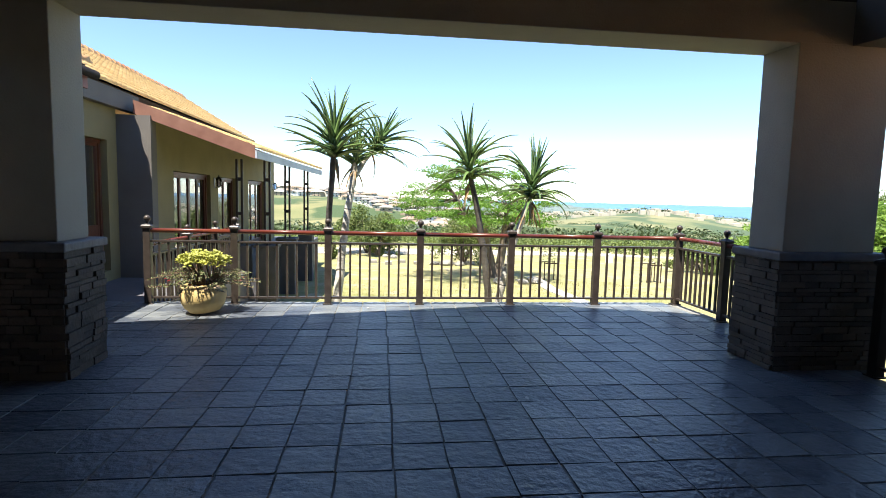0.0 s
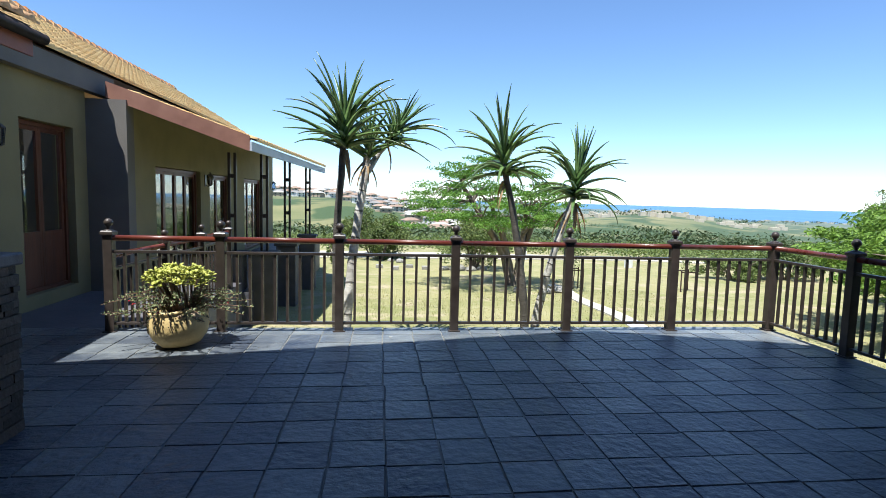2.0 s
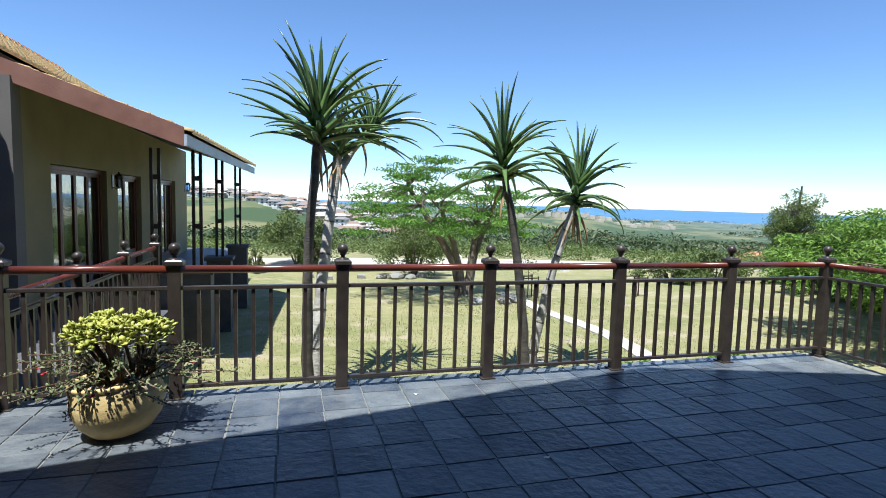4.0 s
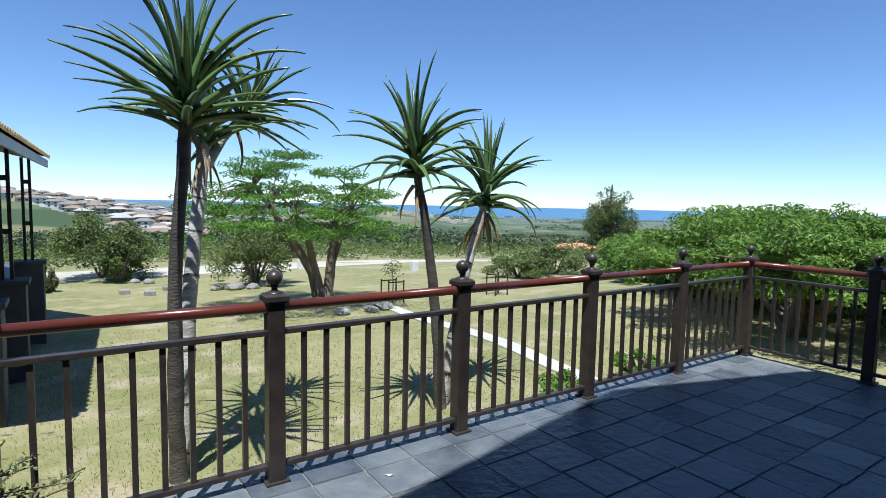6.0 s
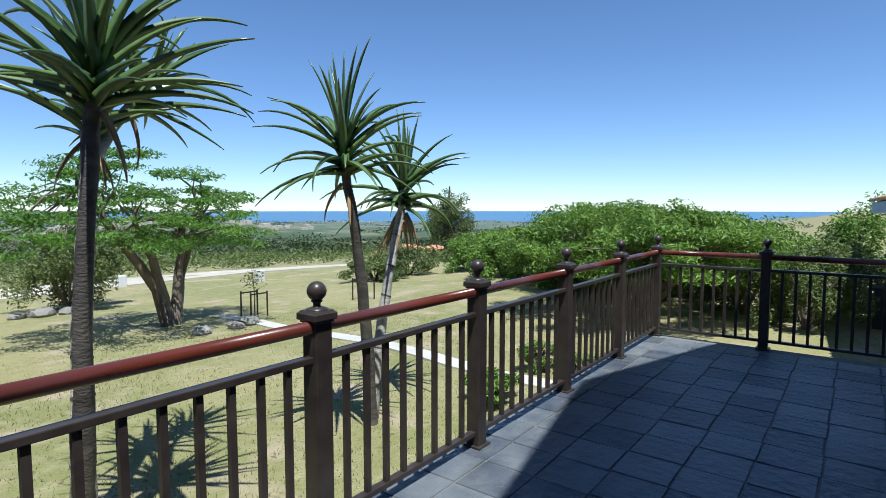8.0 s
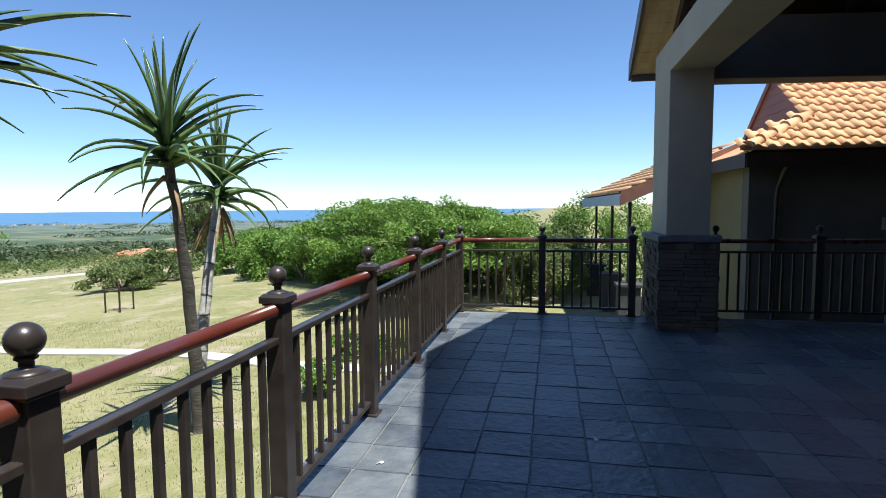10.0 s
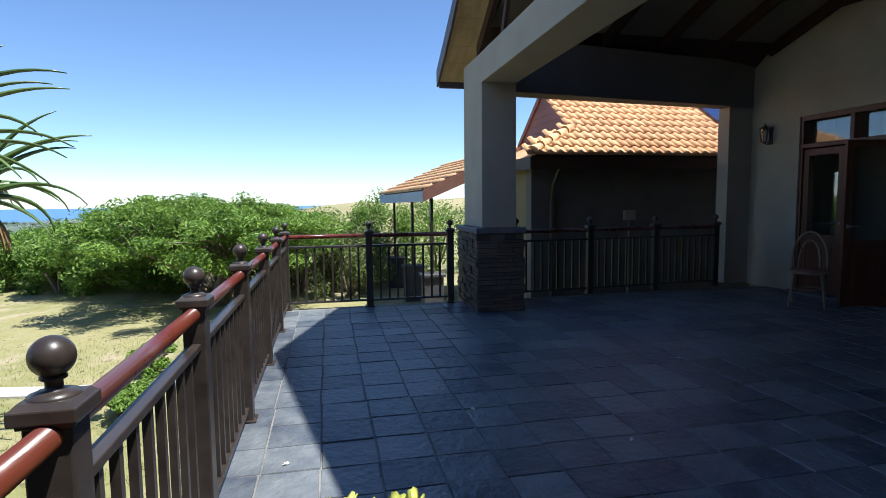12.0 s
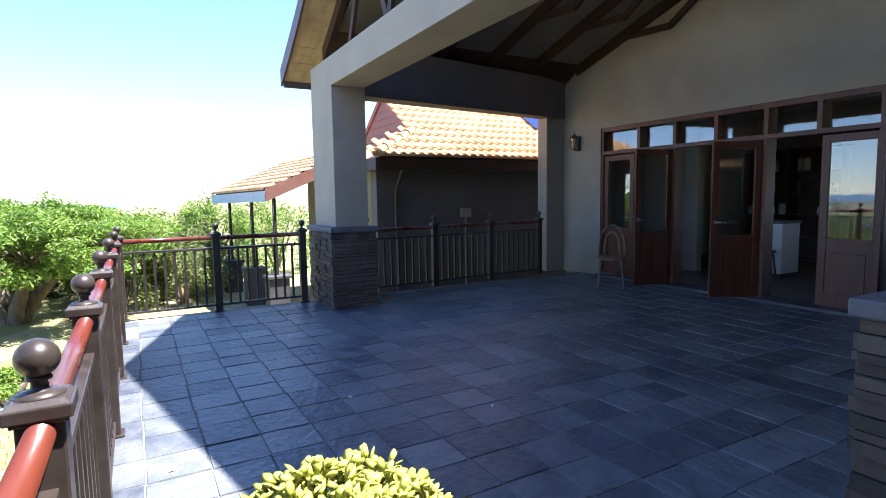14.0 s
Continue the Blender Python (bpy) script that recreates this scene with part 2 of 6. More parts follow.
def ground_material():
    m = bpy.data.materials.new("lawn_and_hills")
    m.use_nodes = True
    N, L = m.node_tree.nodes, m.node_tree.links
    bsdf = N["Principled BSDF"]
    geo = N.new("ShaderNodeNewGeometry")

    def noise_node(scale, detail=5):
        n = N.new("ShaderNodeTexNoise")
        n.inputs["Scale"].default_value, n.inputs["Detail"].default_value = scale, detail
        L.new(geo.outputs["Position"], n.inputs["Vector"])
        return n.outputs[0]

    def ranged(src, a, b):
        r = N.new("ShaderNodeMapRange")
        r.inputs[1].default_value, r.inputs[2].default_value = a, b
        L.new(src, r.inputs[0])
        return r.outputs[0]

    def mix(f, a, b):
        x = N.new("ShaderNodeMix")
        x.data_type = "RGBA"
        L.new(f, x.inputs[0])
        for s, v in ((6, a), (7, b)):
            if isinstance(v, tuple):
                x.inputs[s].default_value = (*v, 1)
            else:
                L.new(v, x.inputs[s])
        return x.outputs[2]

    lawn = mix(ranged(noise_node(0.45, 8), 0.40, 0.60), (0.185, 0.195, 0.062), (0.32, 0.28, 0.13))
    lawn = mix(ranged(noise_node(3.5, 8), 0.45, 0.75), lawn, (0.37, 0.325, 0.19))
    lawn = mix(ranged(noise_node(30), 0.35, 0.7), lawn, (0.235, 0.225, 0.09))
    lawn = mix(ranged(noise_node(1.1, 9), 0.56, 0.66), lawn, (0.36, 0.30, 0.19))
    lawn = mix(ranged(noise_node(9, 10), 0.62, 0.70), lawn, (0.13, 0.11, 0.06))
    hill = mix(ranged(noise_node(0.02), 0.35, 0.65), (0.105, 0.125, 0.045), (0.22, 0.195, 0.09))
    sep = N.new("ShaderNodeSeparateXYZ")
    L.new(geo.outputs["Position"], sep.inputs[0])
    north = N.new("ShaderNodeMath")
    north.operation = "MULTIPLY_ADD"
    north.inputs[1].default_value = -0.42
    L.new(sep.outputs[0], north.inputs[0])
    L.new(sep.outputs[1], north.inputs[2])
    bushy = mix(ranged(noise_node(0.03, 9), 0.45, 0.52), hill, (0.045, 0.075, 0.025))
    pasture = mix(ranged(noise_node(0.012, 7), 0.35, 0.65), (0.24, 0.22, 0.10), (0.33, 0.28, 0.15))
    hill = mix(ranged(north.outputs[0], -25, 25), pasture, bushy)
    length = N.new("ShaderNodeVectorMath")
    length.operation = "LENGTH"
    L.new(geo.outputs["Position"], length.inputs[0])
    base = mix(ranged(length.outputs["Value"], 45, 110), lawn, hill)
    # aerial haze painted into the ground: blue-grey grows with distance
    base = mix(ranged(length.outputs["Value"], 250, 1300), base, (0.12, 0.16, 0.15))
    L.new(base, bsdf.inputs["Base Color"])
    bsdf.inputs["Roughness"].default_value = 0.95
    bp = N.new("ShaderNodeBump")
    bp.inputs["Strength"].default_value, bp.inputs["Distance"].default_value = 0.5, 0.05
    L.new(noise_node(25), bp.inputs["Height"])
    L.new(bp.outputs[0], bsdf.inputs["Normal"])
    return m


M_GROUND = ground_material()
build_ground()
M_SEA = material("sea", (0.085, 0.185, 0.31), (0.10, 0.21, 0.34), 0.01, (0.4, 0.6), 0.0, spec=0.2)
bm = bmesh.new()
bmesh.ops.create_circle(bm, cap_ends=True, segments=96, radius=4980)
for v in bm.verts:
    v.co.z = -28.0
structure("water", bm, M_SEA, "deep blue ocean on the horizon", "sea")
M_ROAD = material("pale_gravel_road", (0.42, 0.38, 0.30), (0.55, 0.50, 0.41), 1.5, (0.85, 0.95), 0.3, 30)


def strip_bm(pts, width, lift):
    """A ribbon laid over the ground along points, with thickness."""
    bm = bmesh.new()
    rows = []
    for i, p in enumerate(pts):
        a, b = pts[max(i - 1, 0)], pts[min(i + 1, len(pts) - 1)]
        d = Vector((b[0] - a[0], b[1] - a[1])).normalized()
        n = Vector((-d.y, d.x)) * width / 2
        row = []
        for s, dz in ((-1, -0.25), (-1, lift), (1, lift), (1, -0.25)):
            x, y = p[0] + n.x * s, p[1] + n.y * s
            row.append(bm.verts.new((x, y, height(x, y) + dz)))
        rows.append(row)
    for a, b in zip(rows, rows[1:]):
        for k in range(3):
            bm.faces.new((a[k], a[k + 1], b[k + 1], b[k]))
    bmesh.ops.recalc_face_normals(bm, faces=bm.faces[:])
    return bm


road_pts = [(-60 + 4 * i, 30.5 - 0.1 * i + 0.9 * math.sin(i * 0.33)) for i in range(19)] + [(14 + 3 * i, 28.4 - 0.55 * i) for i in range(1, 6)]
structure("road", strip_bm(road_pts, 2.6, 0.05), M_ROAD, "pale gravel lane beyond the lawn", "road")
M_PATH = material("concrete_path", (0.45, 0.43, 0.38), (0.58, 0.55, 0.49), 3, (0.85, 0.95), 0.3, 30)
path_pts = [(4.9 - 0.05 * i + 0.1 * math.sin(i), 17.5 - 0.75 * i) for i in range(14)]
structure("pavement", strip_bm(path_pts, 0.34, 0.03), M_PATH, "narrow pale concrete path across the lawn", "path")

# ---- the terrace ----
X0, X1, Y0, Y1 = -5.2, 4.12, -0.1, 7.10
bm = bmesh.new()
add_box(bm, (X0, -3.5, -1.6), (X1, Y1, -0.007))
structure("floor", bm, M_GROUT, "raised terrace slab under blue-grey slate tiles", "floor")

# ---- columns, beams, house wall, roof ----
CX = [-2.65, 3.60]
CY = 4.43
BEAM_Z, BEAM_T = 2.775, 3.13
WALL_Y = -0.12


def column(x, y, half=0.29, wide=0.0):
    ob = empty("column", (x, y, 0), 0, "plastered grey column on a stacked ledge-stone base", "column", "terrace columns")
    part("core", box_bm((-half + 0.05, -half + 0.05, 0), (half - 0.05 + wide, half - 0.05, 0.96)), M_STONE_REST, ob)
    if wide:
        part("footing", box_bm((half - 0.1, -half, -1.5), (half + wide + 0.02, half, -0.003)), M_CAP, ob)
    part("cap", box_bm((-half - 0.03, -half - 0.03, 0.96), (half + 0.03 + wide, half + 0.03, 1.03), 0.012), M_CAP, ob, "dark slate capping slab")
    part("shaft", box_bm((-0.22, -0.22, 1.03), (0.22 + wide, 0.22, BEAM_Z + 0.01), 0.008), M_PLASTER, ob, "smooth grey-cream plaster shaft")
    rnd = random.Random(int(x * 100))
    z = 0.0
    while z < 0.955:
        h = min(rnd.choice((0.035, 0.045, 0.055, 0.065)), 0.96 - z)
        if h < 0.012:
            break
        for side in range(4):
            u = -half - (wide if side == 2 else 0.0)
            end = half + (wide if side == 0 else 0.0)
            while u < end - 0.02:
                w = min(rnd.uniform(0.10, 0.26), end - u)
                if end - u - w < 0.06:
                    w = end - u
                out = rnd.uniform(0.0, 0.025)
                bm = bmesh.new()
                add_box(bm, (u + 0.003, -half - out, z + 0.003), (u + w - 0.003, -half + 0.07, z + h - 0.002), 0)
                bmesh.ops.rotate(bm, cent=(0, 0, 0), matrix=Matrix.Rotation(side * math.pi / 2, 3, "Z"), verts=bm.verts[:])
                if side == 1:
                    bmesh.ops.translate(bm, verts=bm.verts[:], vec=(wide, 0, 0))
                STONES.append((ob, bm))
                u += w
        z += h
    return ob


STONES = []
column(CX[0], CY)
column(CX[1], CY, wide=0.43)

bm = bmesh.new()
add_box(bm, (CX[0] - 0.218, CY - 0.218, BEAM_Z), (CX[1] + 0.648, CY + 0.218, BEAM_T), 0.008)
structure("beam_front", bm, M_PLASTER, "long plastered lintel beam over the terrace front", "beam")
for x0, x1, r0, r1 in ((CX[0] - 0.17, CX[0] + 0.17, -3.2, -2.9), (3.86, 4.2, 4.5, 4.76)):
    bm = bmesh.new()
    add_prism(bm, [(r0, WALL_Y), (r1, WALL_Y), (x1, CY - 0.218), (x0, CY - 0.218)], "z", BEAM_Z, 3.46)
    structure("beam_side", bm, M_PLASTER_SHADED, "plastered side beam carrying the terrace roof", "beam")

APEX_X, APEX_Z, EAVE_Z = 0.43, 6.35, 3.12
EAVE_L, EAVE_R = -4.14, 5.0
ROOF_F = 4.80
BREAK_D, BREAK_Z = 3.17, 3.97            # where the flared eaves meet the steeper slope


def slope_z(x):
    d = abs(x - APEX_X)
    if d < BREAK_D:
        return APEX_Z - (APEX_Z - BREAK_Z) * d / BREAK_D
    return BREAK_Z - (BREAK_Z - EAVE_Z) * ((d - BREAK_D) / (EAVE_R - APEX_X - BREAK_D)) ** 0.9


ROOF_X = [EAVE_L, EAVE_L + 0.45, EAVE_L + 0.95, APEX_X - BREAK_D, APEX_X, APEX_X + BREAK_D, EAVE_R - 0.95, EAVE_R - 0.45, EAVE_R]


def roof_layer(lo, hi, grow=0.0, xs=None):
    """The roof's cross section between two heights above its underside."""
    xs = xs or ROOF_X
    mid = len(xs) // 2
    low = [(x + grow * (i > mid) - grow * (i < mid) if i in (0, len(xs) - 1) else x, slope_z(x) + lo) for i, x in enumerate(xs)]
    return low + [(x, z + hi - lo) for x, z in low[::-1]]


def ceil_z(x):
    return 3.36 + 0.31 * (x - EAVE_L if x < APEX_X else EAVE_R - x)


bm = bmesh.new()
add_prism(bm, roof_layer(0.0, 0.05), "y", -3.2, ROOF_F)
structure("roof_deck", bm, M_RAFTER, "timber deck under the roof tiles", "roof")
t = 0.05
bm = bmesh.new()
add_prism(bm, [(EAVE_L + 0.75, ceil_z(EAVE_L + 0.75)), (APEX_X, ceil_z(APEX_X)), (EAVE_R - 0.6, ceil_z(EAVE_R - 0.6)), (EAVE_R - 0.6, ceil_z(EAVE_R - 0.6) + t), (APEX_X, ceil_z(APEX_X) + t), (EAVE_L + 0.75, ceil_z(EAVE_L + 0.75) + t)], "y", -0.2, CY - 0.10)
structure("ceiling", bm, M_CEILING, "boarded underside of the pitched terrace roof", "ceiling")
bm = bmesh.new()
add_prism(bm, roof_layer(0.052, 0.17, 0.05), "y", -3.2, ROOF_F + 0.03)
structure("roof", bm, M_TILE, "terracotta tiled gable roof over the terrace", "roof")

# ---- railing ----
PW = 0.043                               # half the width of a railing post


def finial(bm, z):
    prof = [(0.046, 0), (0.046, 0.005), (0.030, 0.011), (0.016, 0.015), (0.0155, 0.030), (0.024, 0.035), (0.024, 0.040), (0.018, 0.043)]
    r, c = 0.041, 0.078
    prof += [(r * math.cos(a), c + r * math.sin(a)) for a in [math.radians(v) for v in range(-58, 90, 12)]] + [(0, c + r)]
    add_lathe(bm, prof, (0, 0, z), 24)


def rail_post(place, group):
    ob = empty("railing_post", place, 0, "brown painted steel post with a ball finial", "railing post", group)
    part("shaft", box_bm((-PW, -PW, 0), (PW, PW, 0.958), 0.005), M_METAL, ob)
    part("base_plate", box_bm((-0.062, -0.062, 0.0), (0.062, 0.062, 0.012), 0.003), M_METAL, ob)
    bm = bmesh.new()
    add_box(bm, (-0.050, -0.050, 0.945), (0.050, 0.050, 0.957), 0.003)
    add_box(bm, (-0.060, -0.060, 0.955), (0.060, 0.060, 0.985), 0.004)
    w0, w1 = 0.056, 0.046
    q = [[bm.verts.new((a * w, b * w, z)) for a, b in ((-1, -1), (1, -1), (1, 1), (-1, 1))] for w, z in ((w0, 0.984), (w1, 0.995))]
    for k in range(4):
        bm.faces.new((q[0][k], q[0][(k + 1) % 4], q[1][(k + 1) % 4], q[1][k]))
    bm.faces.new(q[1])
    part("cap", bm, M_METAL, ob)
    bm = bmesh.new()
    finial(bm, 0.994)
    part("ball_finial", bm, M_METAL, ob, "dark ball finial", True)
    return ob


def rail_panel(a, b, group, n=None, z=0.0):
    """A panel of balusters between two posts, with a round handrail."""
    a, b = Vector(a), Vector(b)
    d = (b - a).length
    yaw = math.degrees(math.atan2(b.y - a.y, b.x - a.x))
    ob = empty("balustrade", (a.x, a.y, a.z), yaw, "steel baluster panel under a varnished red handrail", "balustrade", group)
    n = n or max(3, round(d / 0.132))
    bm = bmesh.new()
    add_tube(bm, [(PW - 0.002, 0, 0.925), (d - PW + 0.002, 0, 0.925)], 0.028, 18)
    part("handrail", bm, M_RAIL, ob, "glossy red-brown round handrail", True)
    part("upper_rail", box_bm((PW - 0.003, -0.024, 0.779), (d - PW + 0.003, 0.024, 0.807), 0.004), M_METAL, ob)
    part("lower_rail", box_bm((PW - 0.003, -0.022, 0.070), (d - PW + 0.003, 0.022, 0.096), 0.003), M_METAL, ob)
    shared = None
    for k in range(1, n):
        x = d / 2 + (k - n / 2) * (d - 0.06) / n
        if shared is None:
            first = part("baluster", box_bm((-0.0125, -0.0125, 0.094), (0.0125, 0.0125, 0.788)), M_METAL, ob)
            shared = first.data
            first.location = (x, 0, 0)
        else:
            o = new("baluster", shared)
            o.parent = ob
            o.location = (x, 0, 0)
    return ob


RY, RX = 7.03, 4.06
POST_X = [-2.93, -1.885, -0.725, 0.466, 1.687, 2.88, RX]
front = [(x, RY, 0) for x in POST_X]
side = [(RX, 5.98, 0), (RX, 4.90, 0), (RX + 0.06, 3.95, 0), (RX + 0.14, 2.80, 0), (RX + 0.21, 1.70, 0), (RX + 0.28, 0.62, 0)]
west = [(-2.85, 8.2, -0.18), (-2.80, 9.4, -0.18), (-2.75, 10.6, -0.18)]
the_post = None
for run, group in ((front, "front railing posts"), (side, "side railing posts"), (west, "walkway railing posts")):
    for p in run:
        if the_post is None:
            the_post = rail_post(p, group)
        else:
            tagged(copy_thing(the_post, pose(*p)), group=group)
for a, b in zip(front, front[1:]):
    rail_panel(a, b, "front railing panels", 9)
for a, b in zip([front[-1]] + side[:1], side[:2]):
    rail_panel(a, b, "side railing panels", 9)
for a, b in zip(side[2:], side[3:]):
    rail_panel(a, b, "side railing panels", 9)
for a, b in zip([(front[0][0], RY, -0.18)] + west, west):
    rail_panel(a, b, "walkway railing panels", 9)


# ---- house wall with the glazed timber doors ----
DOOR_X = [3.61, 2.83, 2.17, 1.51, 0.83, 0.21, -0.42, -1.06, -1.70]
DX0, DX1, DTOP, TRANSOM = DOOR_X[-1], DOOR_X[0], 2.50, 2.05
WY1, WY0 = WALL_Y, WALL_Y - 0.28
bm = bmesh.new()
for lo, hi in (((EAVE_L + 0.3, WY0, -0.02), (DX0, WY1, EAVE_Z)), ((DX1, WY0, -0.02), (4.52, WY1, EAVE_Z)), ((DX0, WY0, DTOP), (DX1, WY1, EAVE_Z))):
    add_box(bm, lo, hi)
add_prism(bm, [(EAVE_L + 0.3, EAVE_Z), (4.52, EAVE_Z), (4.52, slope_z(4.52) - 0.03), (APEX_X + BREAK_D, BREAK_Z - 0.03), (APEX_X, APEX_Z - 0.03), (APEX_X - BREAK_D, BREAK_Z - 0.03), (EAVE_L + 0.3, slope_z(EAVE_L + 0.3) - 0.03)], "y", WY0, WY1)
structure("wall_house", bm, M_PLASTER, "cream plaster gable wall behind the terrace", "wall")
bm = bmesh.new()
add_box(bm, (4.51, WY1, 0), (4.76, WY1 + 0.42, BEAM_Z), 0.006)
structure("wall_pier", bm, M_PLASTER, "plastered pier at the end of the house wall", "pier")
bm = bmesh.new()
add_box(bm, (-4.20, WY1, 0), (-3.2, WY1 + 0.2, BEAM_Z), 0.006)
structure("wall_pier_west", bm, M_PLASTER, "plastered pier at the west end of the house wall", "pier")
# the room behind, closed but for an added, unseen back opening for daylight
M_ROOM = material("room_wall", (0.34, 0.31, 0.26), (0.42, 0.39, 0.33), 2, (0.8, 0.95), 0.05, 40)
bm = bmesh.new()
for lo, hi in (((-5.0, -6.2, -0.02), (-4.85, WY0, 3.1)), ((4.6, -6.2, -0.02), (4.75, WY0, 3.1)), ((-5.0, -6.35, -0.02), (-3.4, -6.2, 3.1)), ((-1.6, -6.35, -0.02), (4.75, -6.2, 3.1)), ((-3.4, -6.35, -0.02), (-1.6, -6.2, 0.9)), ((-3.4, -6.35, 2.3), (-1.6, -6.2, 3.1)), ((2.95, -1.95, 0), (4.6, -1.8, 3.08)), ((-4.85, WY0 - 0.02, -0.02), (EAVE_L + 0.3, WY0 + 0.2, 3.1)), ((4.52, WY0, -0.02), (4.75, WY0 + 0.2, 3.1))):
    add_box(bm, lo, hi)
structure("wall_room", bm, M_ROOM, "plain painted room walls with an added opening for daylight", "wall")
bm = bmesh.new()
add_box(bm, (-5.0, -6.35, 3.1), (4.75, WY0, 3.2))
structure("ceiling_room", bm, M_ROOM, "plain ceiling of the room indoors", "ceiling")
M_ROOMFLOOR = material("room_floor", (0.16, 0.13, 0.10), (0.24, 0.20, 0.16), 4, (0.3, 0.5), 0.05, 30)
bm = bmesh.new()
add_box(bm, (-5.0, -6.35, -0.3), (4.75, WY0 + 0.02, -0.005))
structure("floor_room", bm, M_ROOMFLOOR, "polished tile floor of the room indoors", "floor")
M_WHITE = material("white_paint", (0.62, 0.62, 0.60), (0.75, 0.74, 0.72), 3, (0.4, 0.6), 0.05, 40)
M_CHROME = material("brushed_steel", (0.55, 0.55, 0.56), (0.68, 0.68, 0.68), 30, (0.2, 0.35), 0.02, 90, metal=1.0)

# frame: posts, head, transom
frame_ob = empty("door_frame", (0, 0, 0), 0, "dark timber door frame with a row of fanlights", "door frame", "", "structure")
fy0, fy1 = WY0 + 0.06, WY1 - 0.02
for x in DOOR_X:
    w = 0.045 if x in (DX0, DX1) else 0.03
    part("post", box_bm((x - w, fy0, 0.0 if x in (DX0, DX1, DOOR_X[2], DOOR_X[4], DOOR_X[6]) else TRANSOM), (x + w, fy1, DTOP), 0.004), M_WOOD, frame_ob)
part("head", box_bm((DX0 + 0.045, fy0 + 0.002, DTOP - 0.07), (DX1 - 0.045, fy1 + 0.003, DTOP + 0.004), 0.004), M_WOOD, frame_ob)
part("transom", box_bm((DX0 + 0.045, fy0 + 0.002, TRANSOM), (DX1 - 0.045, fy1 + 0.003, TRANSOM + 0.06), 0.004), M_WOOD, frame_ob)
part("sill", box_bm((DX0, fy0 - 0.02, -0.01), (DX1, fy1 + 0.16, 0.035), 0.006), M_CAP, frame_ob, "dark stone threshold")
for a, b in zip(DOOR_X, DOOR_X[1:]):
    o = part("pane", box_bm((b + 0.03, fy0 + 0.08, TRANSOM + 0.06), (a - 0.03, fy0 + 0.086, DTOP - 0.07)), M_GLASS, frame_ob)
    o.visible_shadow = False


def door_leaf(hinge, yaw, width, hand, label):
    """A glazed leaf: it runs along +x from its hinge; hand: the side that carries the levers."""
    ob = empty("door", (*hinge, 0.04), yaw, label, "door", "terrace door leaves")
    H, t, st = 1.99, 0.042, 0.085
    bm = bmesh.new()
    for lo, hi in (((0, -t / 2, 0), (st, t / 2, H)), ((width - st, -t / 2, 0), (width, t / 2, H)), ((st, -t / 2, H - 0.09), (width - st, t / 2, H)), ((st, -t / 2, 0), (width - st, t / 2, 0.16)), ((st, -t / 2, 0.68), (width - st, t / 2, 0.80))):
        add_box(bm, lo, hi, 0.003)
    part("leaf_frame", bm, M_WOOD, ob)
    bm = bmesh.new()
    add_box(bm, (st, -0.010, 0.16), (width - st, 0.010, 0.68))
    add_box(bm, (st + 0.05, -0.018, 0.21), (width - st - 0.05, 0.018, 0.63), 0.006)
    part("panel", bm, M_WOOD, ob, "raised timber panel")
    o = part("pane", box_bm((st, -0.003, 0.80), (width - st, 0.003, H - 0.09)), M_GLASS, ob)
    o.visible_shadow = False
    for s in (-1, 1):
        bm = bmesh.new()
        x = width - st / 2
        add_tube(bm, [(x, s * t / 2, 0.97), (x, s * (t / 2 + 0.008), 0.97)], 0.024, 14)
        add_tube(bm, [(x, s * t / 2, 0.97), (x, s * (t / 2 + 0.045), 0.97), (x - 0.05, s * (t / 2 + 0.05), 0.972), (x - 0.11, s * (t / 2 + 0.048), 0.968)], [0.009, 0.009, 0.009, 0.007], 10)
        part("handle", bm, M_CHROME, ob, "steel lever handle", True)
    for z in (0.2, 1.0, 1.8):
        bm = bmesh.new()
        add_tube(bm, [(0.0, t / 2 + 0.006, z - 0.045), (0.0, t / 2 + 0.006, z + 0.045)], 0.007, 8)
        part("hinge", bm, M_METAL, ob)
    return ob


LEAF = 0.63
HY = fy1 + 0.005
door_leaf((DOOR_X[0] - 0.05, HY - 0.05), 180, LEAF, 1, "closed dark-red timber door with a glass pane")
door_leaf((DOOR_X[2] + 0.035, HY), 78, LEAF, -1, "open dark-red timber door with a glass pane")
door_leaf((DOOR_X[4] + 0.035, HY), 62, LEAF, -1, "wide open dark-red timber door with a glass pane")
door_leaf((DOOR_X[5] - 0.03, HY - 0.05), 180, LEAF, 1, "closed dark-red timber door with steel levers")
door_leaf((DOOR_X[8] + 0.05, HY), 100, LEAF, 1, "open dark-red timber door beside the way out")

# indoors: a white counter, a stool, pictures
counter = empty("cabinet", (1.82, -2.3, 0), 0, "white painted cabinet standing in the dim room", "cabinet")
part("body", box_bm((-0.2, -0.25, 0.08), (0.2, 0.25, 0.88), 0.006), M_WHITE, counter)
part("plinth", box_bm((-0.17, -0.2, 0), (0.17, 0.2, 0.08)), M_METAL, counter)
part("top", box_bm((-0.22, -0.27, 0.88), (0.22, 0.27, 0.92), 0.006), M_CAP, counter, "dark worktop")
